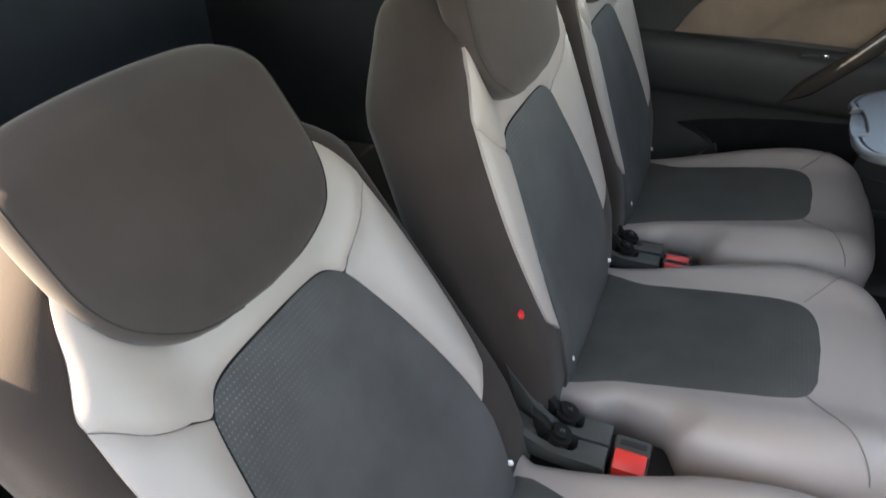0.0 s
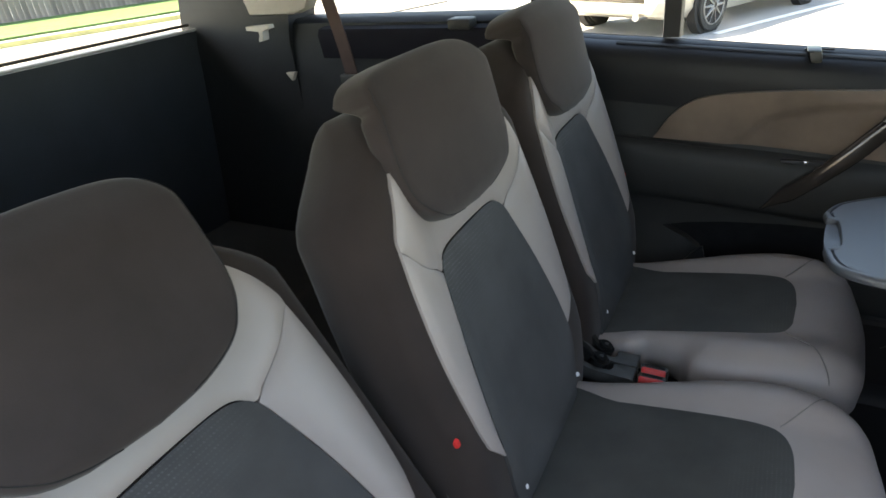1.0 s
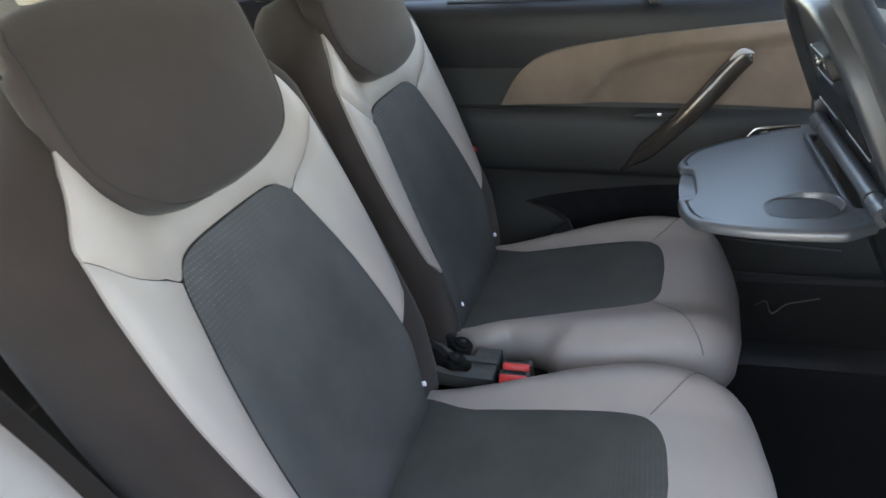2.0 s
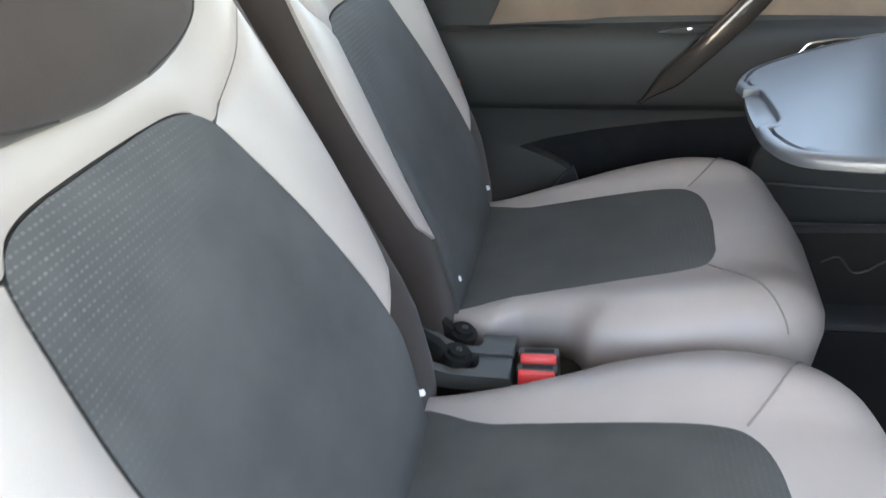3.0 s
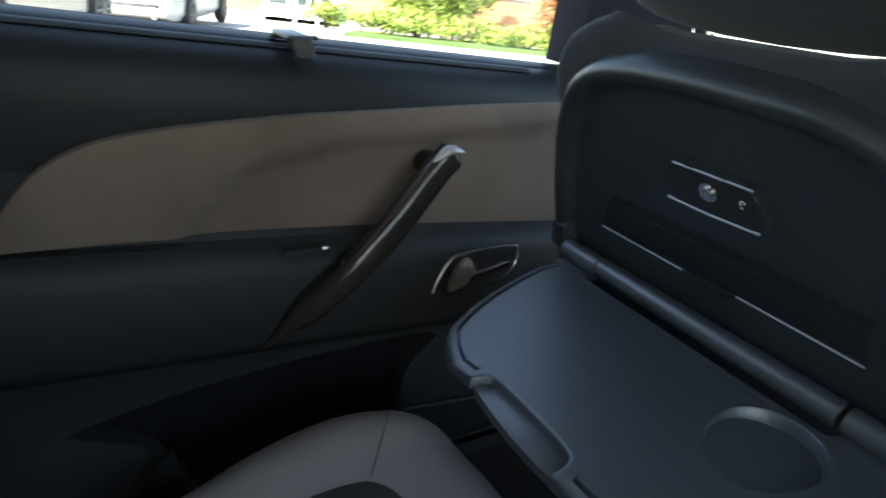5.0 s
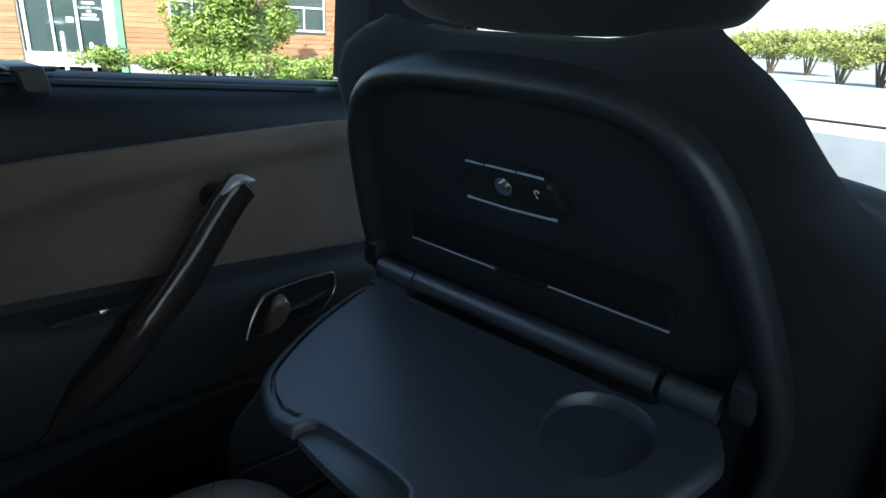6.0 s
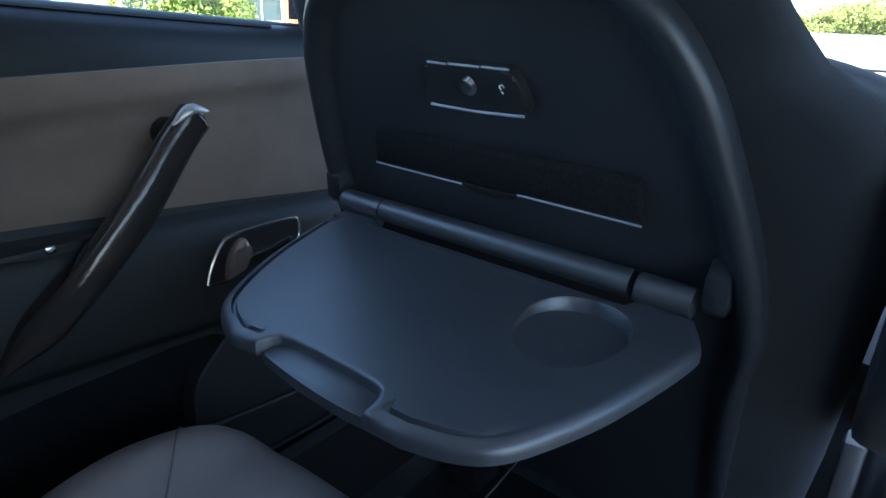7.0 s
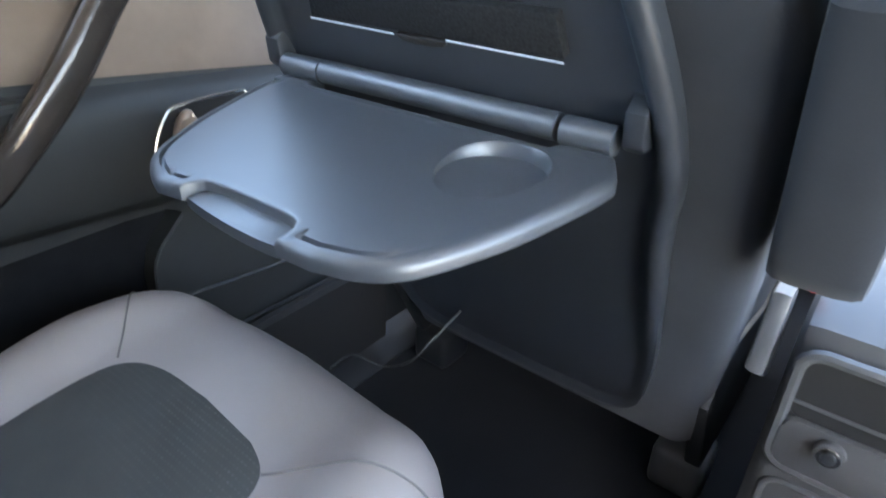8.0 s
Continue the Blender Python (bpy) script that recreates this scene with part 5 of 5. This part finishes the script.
PLINTH = Mat("grey_plinth", (0.40, 0.38, 0.36), 0.9).vary(6, 0.8, 1.1).m
WALL_TOP = 2.9
left_edge, right_edge = on_hall(-5.2), on_hall(4.2)
door_l, door_r = on_hall(-3.75), on_hall(-2.02)
# the core of the wall, in pieces round the doorway
part("wall", box((door_r, 0.0, HALL_GROUND - 0.3), (right_edge, 0.3, WALL_TOP), 0), PLINTH, village_hall, smooth=False)
part("wall", box((left_edge, 0.0, HALL_GROUND - 0.3), (door_l, 0.3, WALL_TOP), 0), PLINTH, village_hall, smooth=False)
part("wall", box((door_l, 0.0, high(1.75)), (door_r, 0.3, WALL_TOP), 0), PLINTH, village_hall, smooth=False)
part("roof", prism([(-0.7, WALL_TOP), (-0.7, WALL_TOP + 0.15), (4.0, WALL_TOP + 1.8), (8.0, WALL_TOP + 0.1), (8.0, WALL_TOP)], left_edge - 0.4, right_edge + 0.4, "x", 0), PLINTH, village_hall, smooth=False)
part("back_wall", box((left_edge, 7.0, HALL_GROUND - 0.3), (right_edge, 7.3, WALL_TOP), 0), PLINTH, village_hall, smooth=False)
for x in (left_edge, right_edge - 0.3):
    part("side_wall", box((x, 0.3, HALL_GROUND - 0.3), (x + 0.3, 7.0, WALL_TOP), 0), PLINTH, village_hall, smooth=False)
# windows
windows = [(on_hall(-1.20), on_hall(-0.35)), (on_hall(0.95), on_hall(1.80))]
sill_z, lintel_z = high(0.88), high(2.2)
for a, b in windows:
    pane = part("window", box((a + 0.05, -0.05, sill_z + 0.05), (b - 0.05, -0.03, lintel_z - 0.05), 0), DARK_PANE, village_hall, "dark reflecting window pane", smooth=False)
    for lo, hi in (((a, sill_z), (b, sill_z + 0.07)), ((a, lintel_z - 0.07), (b, lintel_z)), ((a, sill_z + 0.07), (a + 0.06, lintel_z - 0.07)), ((b - 0.06, sill_z + 0.07), (b, lintel_z - 0.07)), ((a + 0.06, high(1.33)), (b - 0.06, high(1.33) + 0.06)), (((a + b) / 2 - 0.025, sill_z + 0.07), ((a + b) / 2 + 0.025, high(1.33)))):
        part("frame_bar", box((lo[0], -0.085, lo[1]), (hi[0], -0.02, hi[1]), 0.004, 1), WHITE_FRAME, pane)
# glazed doors
part("door_glazing", box((door_l + 0.1, 0.06, high(0.10)), (door_r - 0.2, 0.09, high(1.75)), 0), DARK_PANE, village_hall, "dark glass of the entrance doors", smooth=False)
for s, w in ((-3.68, 0.10), (-3.24, 0.07), (-2.81, 0.08), (-2.26, 0.30)):
    part("door_stile", box((on_hall(s) - w / 2, 0.0, high(0.05)), (on_hall(s) + w / 2, 0.05, high(1.75)), 0.006, 1), WHITE_FRAME, village_hall, "white door stile")
part("door_rail", box((door_l, 0.0, high(0.06)), (door_r - 0.15, 0.048, high(0.32)), 0.006, 1), WHITE_FRAME, village_hall, "white bottom rail of the doors")
part("door_post", box((on_hall(-2.15), -0.08, HALL_GROUND), (on_hall(-2.03), 0.06, high(1.75)), 0.006, 1), GREEN_FRAME, village_hall, "green painted door post")
part("notice", box((on_hall(-3.0), 0.045, high(0.86)), (on_hall(-2.88), 0.056, high(0.96)), 0), SIGN, village_hall, "small white notice on the glass", smooth=False)


def bar(parent, x0, x1, z, h, y=0.055):
    return part("sign_line", box((x0, y - 0.004, z - h / 2), (x1, y + 0.004, z + h / 2), 0), SIGN, parent, smooth=False)


mid = on_hall(-2.60)
bar(village_hall, mid - 0.17, mid + 0.17, high(1.22), 0.075)
text = bpy.data.curves.new("words", "FONT")
text.body, text.size, text.align_x, text.align_y, text.extrude = "VILLAGE HALL", 0.115, "CENTER", "CENTER", 0.003
probe = new("words", text)
words = bpy.data.meshes.new_from_object(probe)
bpy.data.objects.remove(probe)
words.materials.append(SIGN)
lettering = new("sign_words", words)
lettering.parent = village_hall
lettering.matrix_basis = pose(mid, 0.052, high(1.135), 90, 0, 0)
bar(village_hall, mid - 0.06, mid + 0.06, high(1.075), 0.05)
bar(village_hall, mid - 0.19, mid + 0.19, high(1.01), 0.07)
bar(village_hall, mid - 0.24, mid + 0.24, high(0.94), 0.07)
# cladding boards
spans = [(left_edge, door_l - 0.05), (door_r + 0.02, windows[0][0]), (windows[0][1], windows[1][0]), (windows[1][1], right_edge)]
z = high(0.16)
while z < 2.2:
    for a, b in spans:
        part("plank", box((a, -0.035, z + 0.004), (b, 0.0, z + 0.146), 0.004, 1), siding, village_hall, smooth=False)
    if z + 0.15 < sill_z or z > lintel_z:
        for a, b in windows:
            part("plank", box((a, -0.035, z + 0.004), (b, 0.0, z + 0.146), 0.004, 1), siding, village_hall, smooth=False)
    z += 0.15
for s, h in ((-2.95, 0.72), (-2.50, 0.55)):
    x, y = hall(on_hall(s), 1.0)
    bol = thing("bollard", pose(x, y, land(x, y)), "slim pale bollard before the glazed doors", "bollard", "bollards")
    part("shaft", tube([(0, 0, 0), (0, 0, high(h) - land(x, y) - 0.03), (0, 0, high(h) - land(x, y))], [0.055, 0.055, 0.03], 12), WHITE_FRAME, bol)

x, y = hall(on_hall(0.05), 2.2)
shrub(x, y, (2.05, 1.0, 1.75), 15000, 0.072, LEAVES[0], 3, "large glossy green laurel bush against the hall", "laurel_bush")
x, y = hall(on_hall(-2.25), 1.8)
shrub(x, y, (0.75, 0.6, 0.45), 1600, 0.06, LEAVES[1], 5, "small feathery green shrub by the doors")
x, y = hall(on_hall(2.15), 1.6)
shrub(x, y, (0.85, 0.7, 1.3), 2200, 0.06, LEAVES[2], 7, "red-tinged leafy shrub beside the window")
for i, s in enumerate((-0.9, -0.4, 0.5, 1.5, 2.6, 3.6)):
    x, y = hall(on_hall(s), 4.2)
    shrub(x, y, (1.1, 0.8, 0.40), 1500, 0.06, LEAVES[1], 20 + i, "low bright green planting along the car park")
bed = [hall(on_hall(-1.5), 4.6), hall(on_hall(5.2), 4.6)]
ribbon("planting_bed", between(bed[0], bed[1], 8), 2.6, 0.08, grass_mat, "grassy planting bed along the car park")


ALLOY = Mat("dull_alloy", (0.20, 0.20, 0.20), 0.4, 0.6).vary(8, 0.8, 1.15).m


def parked_car(m, paint, label):
    root = thing("parked_car", m, label, "car", "parked cars")
    # lower body: stations along the length, outline of half a section
    def ring(x, w, low, belt):
        return [(x, -w * 0.90, low), (x, -w, low + 0.12), (x, -w, (low + belt) / 2), (x, -w * 0.95, belt - 0.05), (x, -w * 0.84, belt),
                (x, w * 0.84, belt), (x, w * 0.95, belt - 0.05), (x, w, (low + belt) / 2), (x, w, low + 0.12), (x, w * 0.90, low)]
    data = [(-2.28, 0.70, 0.38, 0.82), (-2.24, 0.80, 0.30, 0.93), (-2.05, 0.88, 0.24, 0.98), (-1.6, 0.90, 0.22, 0.99), (-0.6, 0.90, 0.20, 0.97), (0.6, 0.90, 0.20, 0.95), (1.3, 0.90, 0.22, 0.90), (1.9, 0.87, 0.23, 0.80), (2.2, 0.76, 0.28, 0.70), (2.28, 0.62, 0.36, 0.62)]
    body = part("body", loft([ring(*d) for d in data]), paint, root)
    cabin = [[(x, s * w, z) for s, w, z in ((-1, 0.74, z0), (-1, 0.74 - k, z1), (1, 0.74 - k, z1), (1, 0.74, z0))] for x, z0, z1, k in ((-1.75, 0.97, 1.0, 0.0), (-1.2, 0.97, 1.38, 0.14), (-0.3, 0.96, 1.45, 0.16), (0.4, 0.95, 1.40, 0.14), (1.15, 0.92, 0.95, 0.0))]
    part("cabin", loft(cabin), DARK_PANE, root, "dark glazed cabin")
    part("bumper", loft([ring(*d) for d in ((-2.36, 0.66, 0.40, 0.52), (-2.33, 0.82, 0.34, 0.58), (-2.12, 0.90, 0.32, 0.58))]), paint, root)
    for s in (-1, 1):
        part("tail_lamp", box((-2.275, s * 0.66 - 0.12, 0.66), (-2.18, s * 0.66 + 0.12, 0.82), 0.02), RED_TAG, root, "red tail lamp")
        part("headlamp", box((2.0, s * 0.62 - 0.16, 0.58), (2.22, s * 0.62 + 0.16, 0.70), 0.03), CHROME, root, "clear headlamp")
        part("exhaust", tube([(-2.36, s * 0.55, 0.30), (-2.15, s * 0.55, 0.30)], 0.045, 12), CHROME, root, "chrome exhaust tip")
        for x in (-1.32, 1.36):
            part("wheel_arch", disc((x, s * 0.86, 0.34), (0, 1, 0), 0.38, 0.12, 28, 0), SEAM_SHADE, root)
            wheel = part("wheel", disc((x, s * 0.85, 0.325), (0, 1, 0), 0.325, 0.2, 32, 0.03), RUBBER, root, "black tyre")
            part("rim", disc((x, s * 0.925, 0.325), (0, 1, 0), 0.235, 0.06, 32, 0.01), SEAM_SHADE, wheel)
            for k in range(10):
                b = 2 * math.pi * k / 10
                part("spoke", tube([(x + 0.03 * math.cos(b), s * 0.955, 0.325 + 0.03 * math.sin(b)), (x + 0.22 * math.cos(b), s * 0.95, 0.325 + 0.22 * math.sin(b))], [0.03, 0.016], 6, 0.5), ALLOY, wheel)
            part("rim_edge", tube([(x + 0.225 * math.cos(b), s * 0.952, 0.325 + 0.225 * math.sin(b)) for b in steps(0, 2 * math.pi, 32)], 0.012, 6), ALLOY, wheel)
    return root


SILVER = Mat("champagne_silver_paint", (0.44, 0.41, 0.36), 0.3, 0.35).vary(3, 0.97, 1.03).m
GREY_PAINT = Mat("light_grey_car_paint", (0.48, 0.49, 0.50), 0.3, 0.3).vary(3, 0.95, 1.05).m


def at_ground(x, y, turn):
    return pose(x, y, land(x, y), 0, 0, turn)


parked_car(at_ground(-0.85, 9.6, 66), SILVER, "champagne-silver saloon parked across the car park")
parked_car(at_ground(1.9, 15.0, 66), GREY_PAINT, "light grey car parked further off before the hall")

# trees beyond the windscreen
for i, (x, y, h) in enumerate(((38, 7.0, 2.8), (39, 5.4, 3.3), (38, 3.7, 3.7), (37, 2.2, 3.5), (38, 0.4, 3.8), (40, -1.4, 3.6), (47, 10.6, 3.0), (46, 12.6, 2.8), (47, 14.6, 2.7))):
    tree = thing("tree", pose(x, y, land(x, y)), "low leafy yellow-green tree at the far edge of the car park", "tree", "far trees")
    part("trunk", tube([(0, 0, -0.1), (0.05, 0.02, h * 0.3), (0.0, 0.1, h * 0.65)], [0.10, 0.08, 0.04], 10), BARK, tree)
    limb = bmesh.new()
    for k in range(7):
        b = k * 0.9
        tube([(0.1 * math.cos(b), 0.1 * math.sin(b), 0), (0.45 * math.cos(b), 0.45 * math.sin(b), h * 0.40), (0.9 * math.cos(b), 0.9 * math.sin(b), h * 0.68)], [0.06, 0.04, 0.015], 6, 1.0, limb)
    part("limbs", limb, BARK, tree)
    crown("crown", (0, 0, h * 0.66), (1.9, 1.9, h * 0.36), 6000, 0.090, LEAVES[3], tree, 40 + i, clumps=34)
ribbon("far_verge", between((32, -12), (32, 18), 8), 5.0, 0.06, grass_mat, "grass strip under the far trees")
